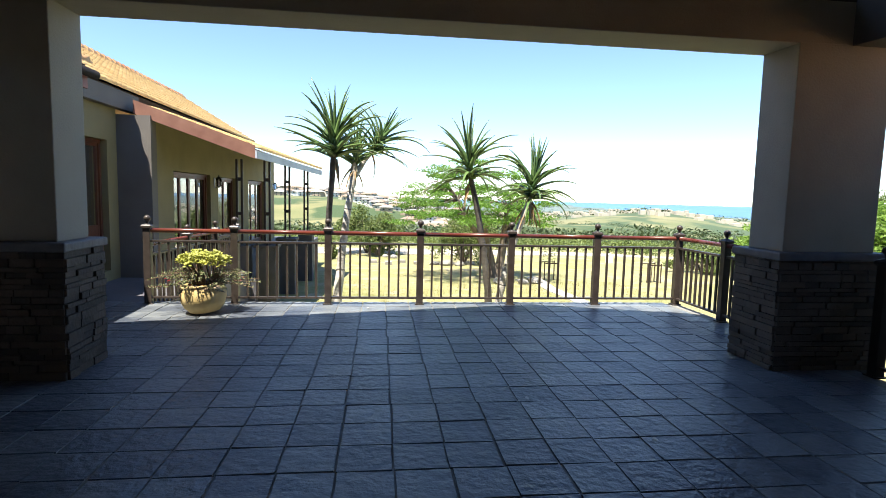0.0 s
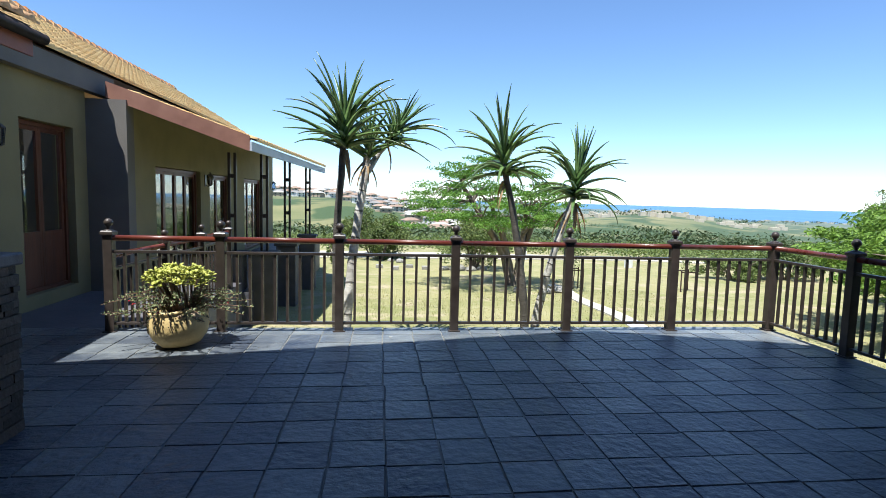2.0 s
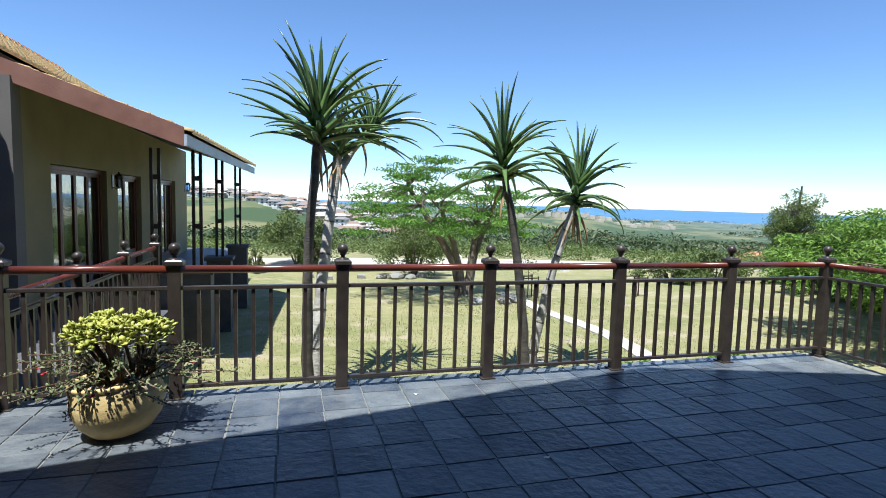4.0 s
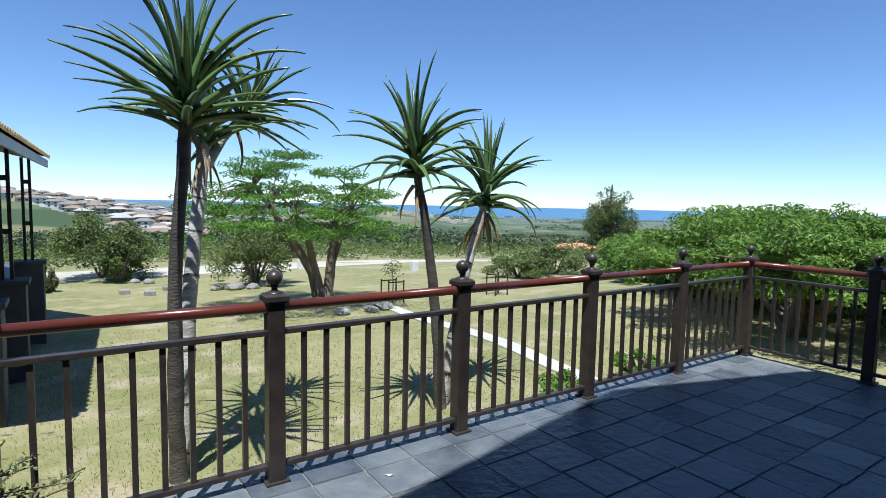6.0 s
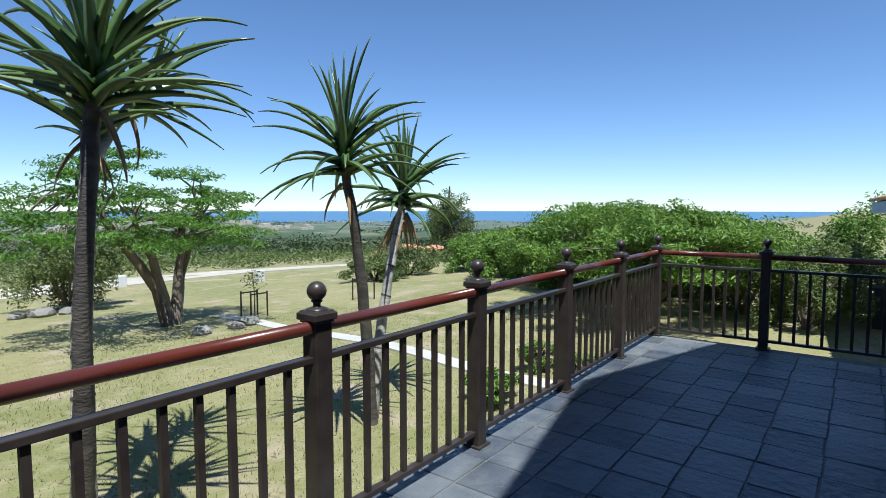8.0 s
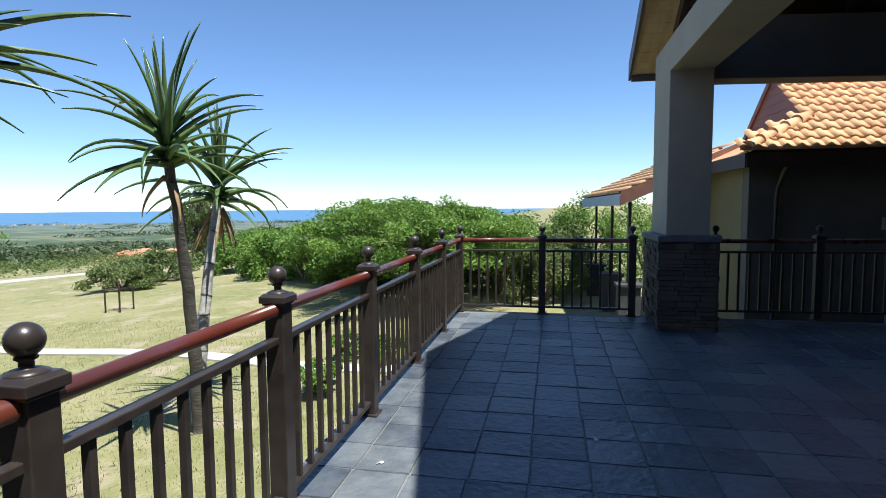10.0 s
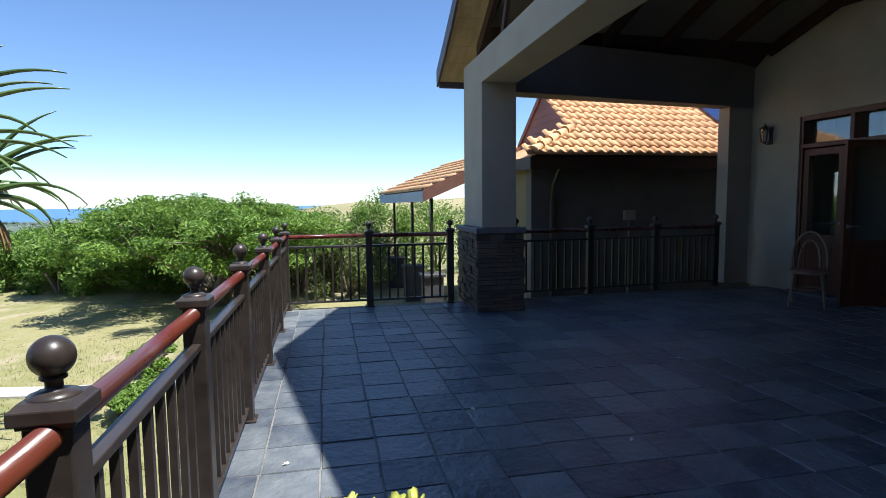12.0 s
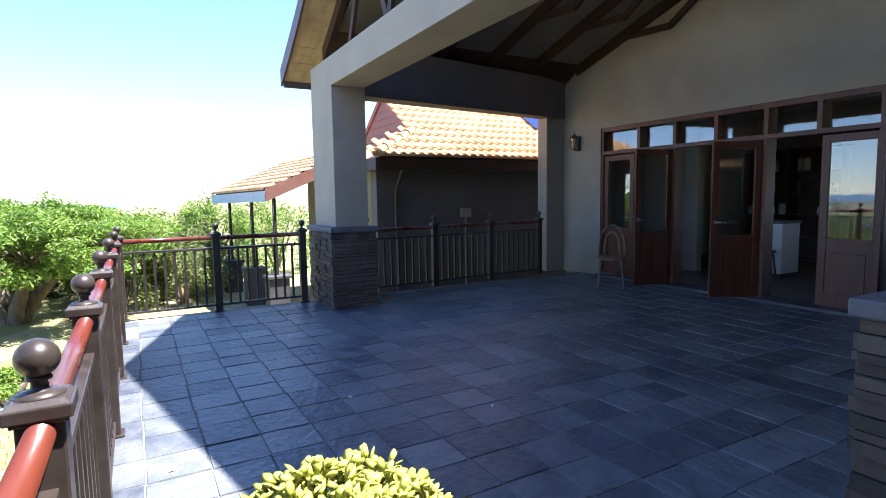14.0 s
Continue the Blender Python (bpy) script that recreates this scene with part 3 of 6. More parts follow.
for i, (x, z, w, h) in enumerate(((-0.3, 1.4, 0.5, 0.4), (0.5, 1.6, 0.4, 0.55), (1.1, 1.35, 0.3, 0.35))):
    pic = empty("picture", (x, -6.19, z), 0, "small framed picture on the far wall", "picture", "pictures on the wall")
    part("frame", box_bm((-w / 2, 0, -h / 2), (w / 2, 0.03, h / 2), 0.005), M_WOOD, pic)
    part("sheet", box_bm((-w / 2 + 0.04, 0.03, -h / 2 + 0.04), (w / 2 - 0.04, 0.034, h / 2 - 0.04)), M_ROOM, pic)

# a dark shelf with jars, and a stool
M_STAIN = material("dark_stained_wood", (0.035, 0.02, 0.014), (0.07, 0.042, 0.028), 10, (0.4, 0.6), 0.1, 50)
shelf_unit = empty("shelf", (2.7, -4.3, 0), 0, "dark wooden kitchen shelf filled with jars", "shelf")
for x in (-0.9, 0.0, 0.9):
    part("side_panel", box_bm((x - 0.015, -0.18, 0), (x + 0.015, 0.18, 2.2), 0.002), M_STAIN, shelf_unit)
for z in (0.08, 0.5, 0.92, 1.34, 1.76, 2.18):
    part("board", box_bm((-0.885, -0.18, z), (0.885, 0.18, z + 0.025)), M_STAIN, shelf_unit)
part("back_panel", box_bm((-0.885, -0.195, 0.08), (0.885, -0.181, 2.2)), M_STAIN, shelf_unit)
rnd_jar = random.Random(12)
for k in range(14):
    x, z = rnd_jar.uniform(1.9, 3.5), (0.945, 1.365, 1.785)[k % 3]
    if abs(x - 2.7) < 0.09:
        x += 0.2
    r, h = rnd_jar.uniform(0.045, 0.075), rnd_jar.uniform(0.14, 0.28)
    jar = empty("jar", (x, -4.24 + rnd_jar.uniform(-0.05, 0.05), z), 0, "kitchen jar on a dim dark shelf", "jar", "jars on the shelf")
    b = bmesh.new()
    add_lathe(b, [(0, 0), (r * 0.9, 0), (r, 0.01), (r, h * 0.8), (r * 0.8, h * 0.9), (0, h * 0.9)], (0, 0, 0), 14)
    part("body", b, (M_WHITE, M_WOOD, M_ROOM)[k % 3], jar, "", True)
    b = bmesh.new()
    add_lathe(b, [(0, h * 0.9), (r * 0.82, h * 0.9), (r * 0.82, h), (0, h)], (0, 0, 0), 14)
    part("lid", b, M_METAL, jar)
stool = empty("stool", (1.72, -1.75, 0), 20, "dark wooden stool in front of the cabinet", "stool")
b = bmesh.new()
add_lathe(b, [(0, 0.44), (0.15, 0.44), (0.165, 0.452), (0.165, 0.468), (0.15, 0.48), (0, 0.475)], (0, 0, 0), 24)
part("seat", b, M_STAIN, stool, "", True)
for sx, sy in ((1, 1), (1, -1), (-1, 1), (-1, -1)):
    b = bmesh.new()
    add_tube(b, [(sx * 0.15, sy * 0.15, 0), (sx * 0.1, sy * 0.1, 0.445)], [0.014, 0.018], 8)
    part("leg", b, M_STAIN, stool)

# ---- rafters and barge boards of the terrace roof ----
for k, y in enumerate((-0.06, 0.85, 1.75, 2.65, 3.55)):
    truss = empty("roof_truss", (0, y, 0), 0, "dark brown timber roof truss under the ceiling", "truss", "terrace roof trusses")
    for sgn in (-1, 1):
        bm = bmesh.new()
        x_in = APEX_X + sgn * 3.7
        add_prism(bm, [(APEX_X, ceil_z(APEX_X) - 0.16), (APEX_X, ceil_z(APEX_X) - 0.004), (x_in, ceil_z(x_in) - 0.004), (x_in, ceil_z(x_in) - 0.16)], "y", -0.035, 0.035)
        part("rafter", bm, M_RAFTER, truss)
        for x0, x1 in ((3.55, 2.6), (1.8, 2.6), (1.8, 0.9)):
            p = Vector((APEX_X + sgn * x0, 0, ceil_z(APEX_X + sgn * x0) - (0.12 if x0 > 3 else 0.42)))
            q = Vector((APEX_X + sgn * x1, 0, ceil_z(APEX_X + sgn * x1) - 0.12))
            d = (q - p).normalized()
            n = Vector((-d.z, 0, d.x)) * 0.045
            bm = bmesh.new()
            add_prism(bm, [(p.x + n.x, p.z + n.z), (q.x + n.x, q.z + n.z), (q.x - n.x, q.z - n.z), (p.x - n.x, p.z - n.z)], "y", -0.022, 0.022)
            part("brace", bm, M_RAFTER, truss)
M_BARGE = material("dark_slate_brown_board", (0.075, 0.055, 0.055), (0.13, 0.095, 0.09), 6, (0.4, 0.65), 0.1, 40)
for sgn, e in ((-1, EAVE_L), (1, EAVE_R)):
    side_name = "west" if sgn < 0 else "east"
    xs = [APEX_X, APEX_X + sgn * BREAK_D, e - sgn * 0.95, e - sgn * 0.45, e + sgn * 0.05]
    bm = bmesh.new()
    add_prism(bm, [(x, slope_z(x) - 0.05) for x in xs] + [(x, slope_z(x) + 0.19) for x in xs[::-1]], "y", ROOF_F + 0.03, ROOF_F + 0.06)
    structure("trim_barge_" + side_name, bm, M_BARGE, "dark brown barge board along the roof edge", "barge board")
    # soffit boards run across the overhang, side by side down the slope
    soffit = empty("trim_soffit_" + side_name, (0, 0, 0), 0, "weathered pale pine soffit boards", "soffit", "", "structure")
    rnd_s = random.Random(40 + sgn)
    d = 0.02
    while d < EAVE_R - APEX_X - 0.03:
        w = min(0.135, EAVE_R - APEX_X - 0.02 - d)
        xa, xb = APEX_X + sgn * d, APEX_X + sgn * (d + w - 0.005)
        drop_b = rnd_s.uniform(0.0, 0.003)
        bm = bmesh.new()
        add_prism(bm, [(xa, slope_z(xa) - 0.024 - drop_b), (xb, slope_z(xb) - 0.024 - drop_b), (xb, slope_z(xb) - 0.004), (xa, slope_z(xa) - 0.004)], "y", CY - 0.06, ROOF_F + 0.028)
        part("board", bm, M_SOFFIT, soffit)
        d += w
    bm = bmesh.new()
    add_box(bm, (e, -3.2, EAVE_Z - 0.10), (e + sgn * 0.025, ROOF_F + 0.028, EAVE_Z + 0.13), 0.003)
    structure("trim_eave_" + side_name, bm, M_BARGE, "dark brown eaves board", "fascia")
# the open timber gable over the front beam
gable = empty("gable_truss", (0, CY - 0.02, 0), 0, "dark brown timber truss standing on the front beam", "truss")
for sgn in (-1, 1):
    xs = [APEX_X, APEX_X + sgn * BREAK_D, APEX_X + sgn * 3.9]
    bm = bmesh.new()
    add_prism(bm, [(x, max(BEAM_T + 0.004, slope_z(x) - 0.23)) for x in xs] + [(x, slope_z(x) - 0.035) for x in xs[::-1]], "y", -0.035, 0.035)
    part("rafter", bm, M_RAFTER, gable)
    for x0, x1 in ((2.9, 2.3), (1.7, 2.3), (1.7, 0.9), (0.5, 0.9)):
        p = Vector((APEX_X + sgn * x0, 0, BEAM_T + 0.08))
        q = Vector((APEX_X + sgn * x1, 0, slope_z(APEX_X + sgn * x1) - 0.2))
        v = (q - p).normalized()
        n = Vector((-v.z, 0, v.x)) * 0.045
        bm = bmesh.new()
        add_prism(bm, [(p.x + n.x, p.z + n.z), (q.x + n.x, q.z + n.z), (q.x - n.x, q.z - n.z), (p.x - n.x, p.z - n.z)], "y", -0.022, 0.022)
        part("brace", bm, M_RAFTER, gable)
part("tie_beam", box_bm((APEX_X - 3.6, -0.04, BEAM_T + 0.002), (APEX_X + 3.6, 0.04, BEAM_T + 0.13), 0.004), M_RAFTER, gable)


# ---- wall lanterns ----
def wall_lantern(place, yaw):
    ob = empty("wall_lantern", place, yaw, "black iron wall lantern with glass sides", "wall lamp", "outdoor wall lanterns")
    part("backplate", box_bm((-0.045, 0, -0.13), (0.045, 0.015, 0.13), 0.006), M_METAL, ob)
    bm = bmesh.new()
    add_tube(bm, [(0, 0.01, -0.09), (0, 0.07, -0.13), (0, 0.11, -0.10)], 0.009, 8)
    part("arm", bm, M_METAL, ob)
    bm = bmesh.new()
    add_lathe(bm, [(0.0, -0.12), (0.02, -0.11), (0.05, -0.09), (0.05, -0.08)], (0, 0.11, 0), 6)
    add_lathe(bm, [(0.075, 0.10), (0.07, 0.115), (0.03, 0.15), (0.012, 0.16), (0.015, 0.18), (0.0, 0.19)], (0, 0.11, 0), 6)
    for k in range(6):
        a = k * math.tau / 6
        add_tube(bm, [(0.05 * math.cos(a), 0.11 + 0.05 * math.sin(a), -0.09), (0.07 * math.cos(a), 0.11 + 0.07 * math.sin(a), 0.105)], 0.005, 5)
    part("cage", bm, M_METAL, ob)
    bm = bmesh.new()
    add_lathe(bm, [(0.044, -0.085), (0.062, 0.10)], (0, 0.11, 0), 6)
    part("glass", bm, M_GLASS, ob)
    return ob


lantern = wall_lantern((4.13, WY1, 2.29), 0)

# ---- chair ----
M_CANE = material("worn_bentwood", (0.20, 0.145, 0.095), (0.31, 0.235, 0.16), 14, (0.35, 0.55), 0.08, 60)
M_SEAT = material("red_brown_seat", (0.16, 0.06, 0.04), (0.26, 0.11, 0.07), 10, (0.5, 0.7), 0.1, 60)


def bentwood_chair(place, yaw):
    ob = empty("dining_chair", place, yaw, "light-brown bentwood chair with a round hoop back", "chair")
    bm = bmesh.new()
    add_lathe(bm, [(0, 0.43), (0.19, 0.43), (0.205, 0.44), (0.205, 0.455), (0.19, 0.465), (0, 0.462)], (0, 0, 0), 28)
    part("seat", bm, M_SEAT, ob, "red-brown round seat", True)
    bm = bmesh.new()
    add_lathe(bm, [(0.19, 0.415), (0.212, 0.42), (0.212, 0.445), (0.20, 0.45)], (0, 0, 0), 28)
    part("seat_ring", bm, M_CANE, ob)
    for sx in (-1, 1):
        bm = bmesh.new()
        add_tube(bm, [(sx * 0.14, -0.14, 0.43), (sx * 0.165, -0.17, 0.2), (sx * 0.19, -0.2, 0)], [0.017, 0.015, 0.012], 10)
        part("leg", bm, M_CANE, ob, "", True)
        bm = bmesh.new()
        add_tube(bm, [(sx * 0.17, 0.16, 0.46), (sx * 0.175, 0.19, 0.2), (sx * 0.18, 0.25, 0)], [0.017, 0.015, 0.012], 10)
        part("leg", bm, M_CANE, ob, "", True)
    for name, w, h in (("back_hoop", 0.19, 0.47), ("inner_hoop", 0.115, 0.36)):
        bm = bmesh.new()
        pts = [(w * math.cos(a) * (1.0 if a > 0 else 1), 0.17 + 0.07 * max(0, math.sin(a)), 0.45 + h * max(0.0, math.sin(a)) ** 0.75) for a in [math.pi * k / 20 for k in range(21)]]
        add_tube(bm, pts, 0.014, 10)
        part(name, bm, M_CANE, ob, "", True)
    bm = bmesh.new()
    ring = [(0.17 * math.cos(k * math.tau / 24), 0.17 * math.sin(k * math.tau / 24) + 0.01, 0.22) for k in range(25)]
    add_tube(bm, ring, 0.009, 8, False)
    part("stretcher", bm, M_CANE, ob, "", True)
    return ob


bentwood_chair((2.62, 0.64, 0), 222)

# ---- side wings of the house ----
def roof_tiles(origin, along, up, nu, nv, keep, w=0.178, l=0.265):
    """Curved roof tiles row by row over a slope: (matrix, row, column) for those that keep() allows."""
    along, up = Vector(along).normalized(), Vector(up).normalized()
    nrm = along.cross(up)
    if nrm.z < 0:
        nrm = -nrm
    out = []
    for j in range(nv):
        for i in range(nu):
            p = Vector(origin) + along * (w * (i + 0.5)) + up * (l * j)
            if keep(p):
                m = Matrix.Identity(4)
                m.col[0][:3], m.col[1][:3], m.col[2][:3], m.col[3][:3] = along, up, nrm, p
                out.append(m)
    return out


def tile_shape(bm, m, w=0.178, l=0.31):
    rows = []
    for y, lift in ((-0.03, 0.034), (l - 0.03, 0.002)):
        row = []
        for k in range(8):
            s = k / 7
            x = (s - 0.5) * w * 1.06
            z = lift + 0.040 * max(0.0, math.sin(min(1.0, s / 0.62) * math.pi))
            row.append(bm.verts.new(m @ Vector((x, y, z))))
        rows.append(row)
    lip = [bm.verts.new(m @ Vector(((k / 7 - 0.5) * w * 1.06, -0.028, 0.008))) for k in range(8)]
    for k in range(7):
        bm.faces.new((rows[0][k], rows[0][k + 1], rows[1][k + 1], rows[1][k]))
        bm.faces.new((lip[k], lip[k + 1], rows[0][k + 1], rows[0][k]))


def slab(corners, t):
    """A thin sheet with thickness under four or three corners."""
    bm = bmesh.new()
    n = (Vector(corners[1]) - Vector(corners[0])).cross(Vector(corners[2]) - Vector(corners[0])).normalized()
    if n.z < 0:
        n = -n
    a = [bm.verts.new(Vector(c)) for c in corners]
    b = [bm.verts.new(Vector(c) - n * t) for c in corners]
    bm.faces.new(a)
    bm.faces.new(b[::-1])
    k = len(a)
    for i in range(k):
        bm.faces.new((a[i], b[i], b[(i + 1) % k], a[(i + 1) % k]))
    bmesh.ops.recalc_face_normals(bm, faces=bm.faces[:])
    return bm


def wall_with_holes_x(x0, x1, y0, y1, z0, z1, holes):
    """A wall that runs along y, with openings (ya, yb, za, zb) through it."""
    bm = bmesh.new()
    y = y0
    for ya, yb, za, zb in sorted(holes):
        add_box(bm, (x0, y, z0), (x1, ya, z1))
        if za > z0 + 0.001:
            add_box(bm, (x0, ya, z0), (x1, yb, za))
        add_box(bm, (x0, ya, zb), (x1, yb, z1))
        y = yb
    add_box(bm, (x0, y, z0), (x1, y1, z1))
    return bm


def glazed_unit(name, x, y0, y1, z0, z1, n, label, panel=0.0, sill=False):
    """A timber door or window set into a wall that faces +x."""
    ob = empty(name, (x, y0, z0), 0, label, "window" if sill else "door", "", "structure")
    w, h, f = y1 - y0, z1 - z0, 0.06
    bm = bmesh.new()
    for lo, hi in (((-0.09, 0, 0), (0, f, h)), ((-0.09, w - f, 0), (0, w, h)), ((-0.09, f, h - f), (0, w - f, h)), ((-0.09, f, 0), (0, w - f, 0.05))):
        add_box(bm, lo, hi, 0.004)
    part("frame", bm, M_WOOD, ob)
    cw = (w - 2 * f) / n
    for k in range(n):
        a = f + cw * k
        bm = bmesh.new()
        s = 0.055
        for lo, hi in (((-0.07, a + 0.002, 0.05), (-0.025, a + s, h - f)), ((-0.07, a + cw - s, 0.05), (-0.025, a + cw - 0.002, h - f)), ((-0.07, a + s, h - f - s), (-0.025, a + cw - s, h - f)), ((-0.07, a + s, 0.05), (-0.025, a + cw - s, 0.05 + max(s, panel)))):
            add_box(bm, lo, hi, 0.003)
        leaf = part("casement", bm, M_WOOD, ob)
        o = part("pane", box_bm((-0.05, a + s, 0.05 + max(s, panel)), (-0.044, a + cw - s, h - f - s)), M_GLASS, leaf)
    if sill:
        part("window_sill", box_bm((-0.02, -0.05, -0.05), (0.06, w + 0.05, 0.0), 0.006), M_PLASTER, ob)
    return ob


WALK_Z = -0.18
WX, AX, CORNER_Y = -4.14, -4.72, 10.3
bm = bmesh.new()
add_box(bm, (-5.0, Y1, -1.6), (-2.70, 11.2, WALK_Z))
add_box(bm, (WX - 0.2, 11.2, -1.6), (-2.55, 22.4, WALK_Z - 0.17))
structure("floor_walkway", bm, M_CAP, "lower slate walkway along the west wing", "floor")
# wall with the entrance door
# the stretch below y = 2 is unseen, added to block light from the west
structure("wall_west_near", wall_with_holes_x(AX - 0.25, AX, -0.45, CORNER_Y, -0.6, 2.95, [(8.75, 9.95, 0.0, 2.25)]), M_PLASTER_OLIVE, "olive-yellow plaster wall of the west wing", "wall")
glazed_unit("door_1", AX - 0.10, 8.76, 9.94, 0.0, 2.24, 2, "dark-red timber entrance door with glass", 0.75)
bm = bmesh.new()
add_box(bm, (AX - 0.24, CORNER_Y, -0.6), (WX, CORNER_Y + 0.25, 2.73))
structure("wall_west_return", bm, M_PLASTER_SHADED, "return wall of the west wing, shade put into its grey", "wall")
holes = [(11.34, 13.71, -0.3, 1.80), (14.34, 16.06, -0.3, 1.78), (17.54, 19.86, -0.3, 1.78)]
structure("wall_west_far", wall_with_holes_x(WX - 0.25, WX, CORNER_Y + 0.25, 21.7, -1.4, 2.735, holes), M_PLASTER_OLIVE, "olive-yellow plaster wall of the west wing", "wall")
glazed_unit("door_2", WX - 0.08, 11.35, 13.70, -0.3, 1.79, 4, "glazed timber folding doors with dark frames", 0.1)
glazed_unit("door_3", WX - 0.08, 14.35, 16.05, -0.3, 1.77, 2, "dark glazed timber doors in a deep reveal", 0.5)
glazed_unit("door_4", WX - 0.08, 17.55, 19.85, -0.3, 1.77, 3, "glazed timber folding doors by the verandah", 0.1)
# near-black walls behind the glass: the dimness indoors is in the colour
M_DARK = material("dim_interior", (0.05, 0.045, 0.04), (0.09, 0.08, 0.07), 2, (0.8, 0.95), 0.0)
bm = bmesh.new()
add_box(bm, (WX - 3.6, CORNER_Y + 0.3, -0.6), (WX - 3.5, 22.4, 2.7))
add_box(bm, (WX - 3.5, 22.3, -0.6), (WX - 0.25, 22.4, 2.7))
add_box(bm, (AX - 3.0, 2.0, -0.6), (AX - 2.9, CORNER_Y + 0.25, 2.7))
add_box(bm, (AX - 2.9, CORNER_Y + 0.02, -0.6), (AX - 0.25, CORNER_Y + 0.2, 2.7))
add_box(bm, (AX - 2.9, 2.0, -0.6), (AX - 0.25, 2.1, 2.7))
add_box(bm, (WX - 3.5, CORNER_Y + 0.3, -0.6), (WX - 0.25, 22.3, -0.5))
structure("wall_wing_inner", bm, M_DARK, "inner walls of the west wing, coloured dark for indoor dimness", "wall")
# its roof: a slope that rises to the west
EX, EZ, RXX, RZ, RIDGE_Y = -4.6, 3.15, -7.0, 4.6, 20.5
slope = Vector((RXX - EX, 0, RZ - EZ)).normalized()
structure("roof_west", slab([(EX, 7.35, EZ), (EX, RIDGE_Y, EZ), (RXX, RIDGE_Y, RZ), (RXX, 7.35, RZ)], 0.10), M_RAFTER, "timber deck of the west wing roof", "roof")
structure("roof_west_back", slab([(RXX, 7.35, RZ), (RXX, RIDGE_Y, RZ), (RXX - 3, RIDGE_Y, 2.8), (RXX - 3, 7.35, 2.8)], 0.10), M_TILE, "far slope of the west wing roof", "roof")
structure("roof_west_near", slab([(-3.72, 2.0, 2.95), (-3.72, 7.32, 2.95), (-6.6, 7.32, 4.10), (-6.6, 2.0, 4.10)], 0.10), M_RAFTER, "timber deck of the near wing roof", "roof")
bm = bmesh.new()
add_box(bm, (EX - 0.10, 7.33, EZ - 0.34), (EX + 0.03, 10.9, EZ - 0.03), 0.004)
structure("trim_eaves_west", bm, M_PLASTER_SHADED, "grey eaves board of the west wing roof", "fascia")
# lean-to over the verandah: salmon barge board at its near end
VA, VB = Vector((-2.35, 10.33, 2.18)), Vector((-4.44, 10.33, 2.91))
VC, VD = Vector((-1.93, 17.5, 2.13)), Vector((-4.60, 22.2, 2.97))
rise = Vector((0, 0, 0.09))
bm = slab([tuple(VA + rise), tuple(VB + rise), tuple(VB - Vector((0, 0, 0.15))), tuple(VA - Vector((0, 0, 0.15)))], 0.035)
structure("trim_barge_west", bm, M_FASCIA_SALMON, "salmon-brown barge board of the verandah roof", "barge board")
bm = bmesh.new()
add_box(bm, (-3.74, 2.0, 2.66), (-3.71, 7.34, 2.90), 0.004)
structure("trim_fascia_near", bm, M_FASCIA, "dark fascia of the near wing roof", "fascia")
gutter = bmesh.new()
add_tube(gutter, [(-3.64, 2.1, 2.84), (-3.64, 7.4, 2.84)], 0.055, 12)
tagged(mesh_object("gutter", gutter, M_METAL, smooth=True), "brown metal rain gutter under the roof edge", "gutter")
# verandah: beam, posts on piers, pale fascia
drop = Vector((0, 0, 0.14))
structure("trim_fascia_verandah", slab([tuple(VA), tuple(VC), tuple(VC - drop), tuple(VA - drop)], 0.035), M_FASCIA_BLUE, "pale blue-grey verandah fascia board", "fascia")
structure("roof_verandah", slab([tuple(VA - Vector((0.02, -0.05, 0.0))), tuple(VC - Vector((0.02, 0, 0.0))), tuple(VD), tuple(VB + Vector((0, 0.05, 0)))], 0.05), M_RAFTER, "dark deck of the verandah lean-to roof", "roof")


# pier plaster darkened: the shade under the roofs is in its colour
M_PIER_SHADED = material("shaded_pier", (0.045, 0.045, 0.050), (0.085, 0.083, 0.088), 6, (0.6, 0.85), 0.2, 30)


def verandah_post(x, y, base, top_z, pier_top, group):
    ob = empty("verandah_post", (x, y, base), 0, "paired dark steel posts on a plastered pier", "post", group)
    part("pier", box_bm((-0.2, -0.2, 0), (0.2, 0.2, pier_top - base - 0.06), 0.01), M_PIER_SHADED, ob, "plastered pier, roof shade put into its grey")
    part("pier_cap", box_bm((-0.24, -0.24, pier_top - base - 0.06), (0.24, 0.24, pier_top - base), 0.01), M_PIER_SHADED, ob, "pier cap in the same shade-dark grey")
    for s in (-0.05, 0.05):
        part("post", box_bm((s - 0.022, -0.025, pier_top - base), (s + 0.022, 0.025, top_z - base), 0.004), M_METAL, ob)
    for z in (0.6, 1.3):
        part("spacer", box_bm((-0.028, -0.015, pier_top - base + z), (0.028, 0.015, pier_top - base + z + 0.07)), M_METAL, ob)
    return ob


for x, y in ((-2.92, 11.5), (-2.39, 11.6), (-2.28, 13.4), (-2.17, 15.9)):
    verandah_post(x, y, height(x, y) - 0.02, 2.08, 0.34, "verandah posts of the west wing")
for p in ((WX, 14.02, 1.62), (WX, 21.3, 1.62)):
    copy_thing(lantern, pose(*p, 0, 0, -90))
copy_thing(lantern, pose(AX, 8.2, 1.95, 0, 0, -90))

# east wing: side wall in shade-dark plaster, hipped tile roof with a gablet
structure("wall_east_side", box_bm((6.0, -6.0, -1.2), (6.25, 3.0, 2.1)), M_PLASTER_SHADED, "plaster wall of the east wing in a brown-grey shade tone", "wall")
structure("wall_east_end", box_bm((6.25, 2.75, -1.2), (10.5, 3.004, 2.1)), M_PLASTER_OLIVE, "pale yellow plaster end wall of the east wing", "wall")
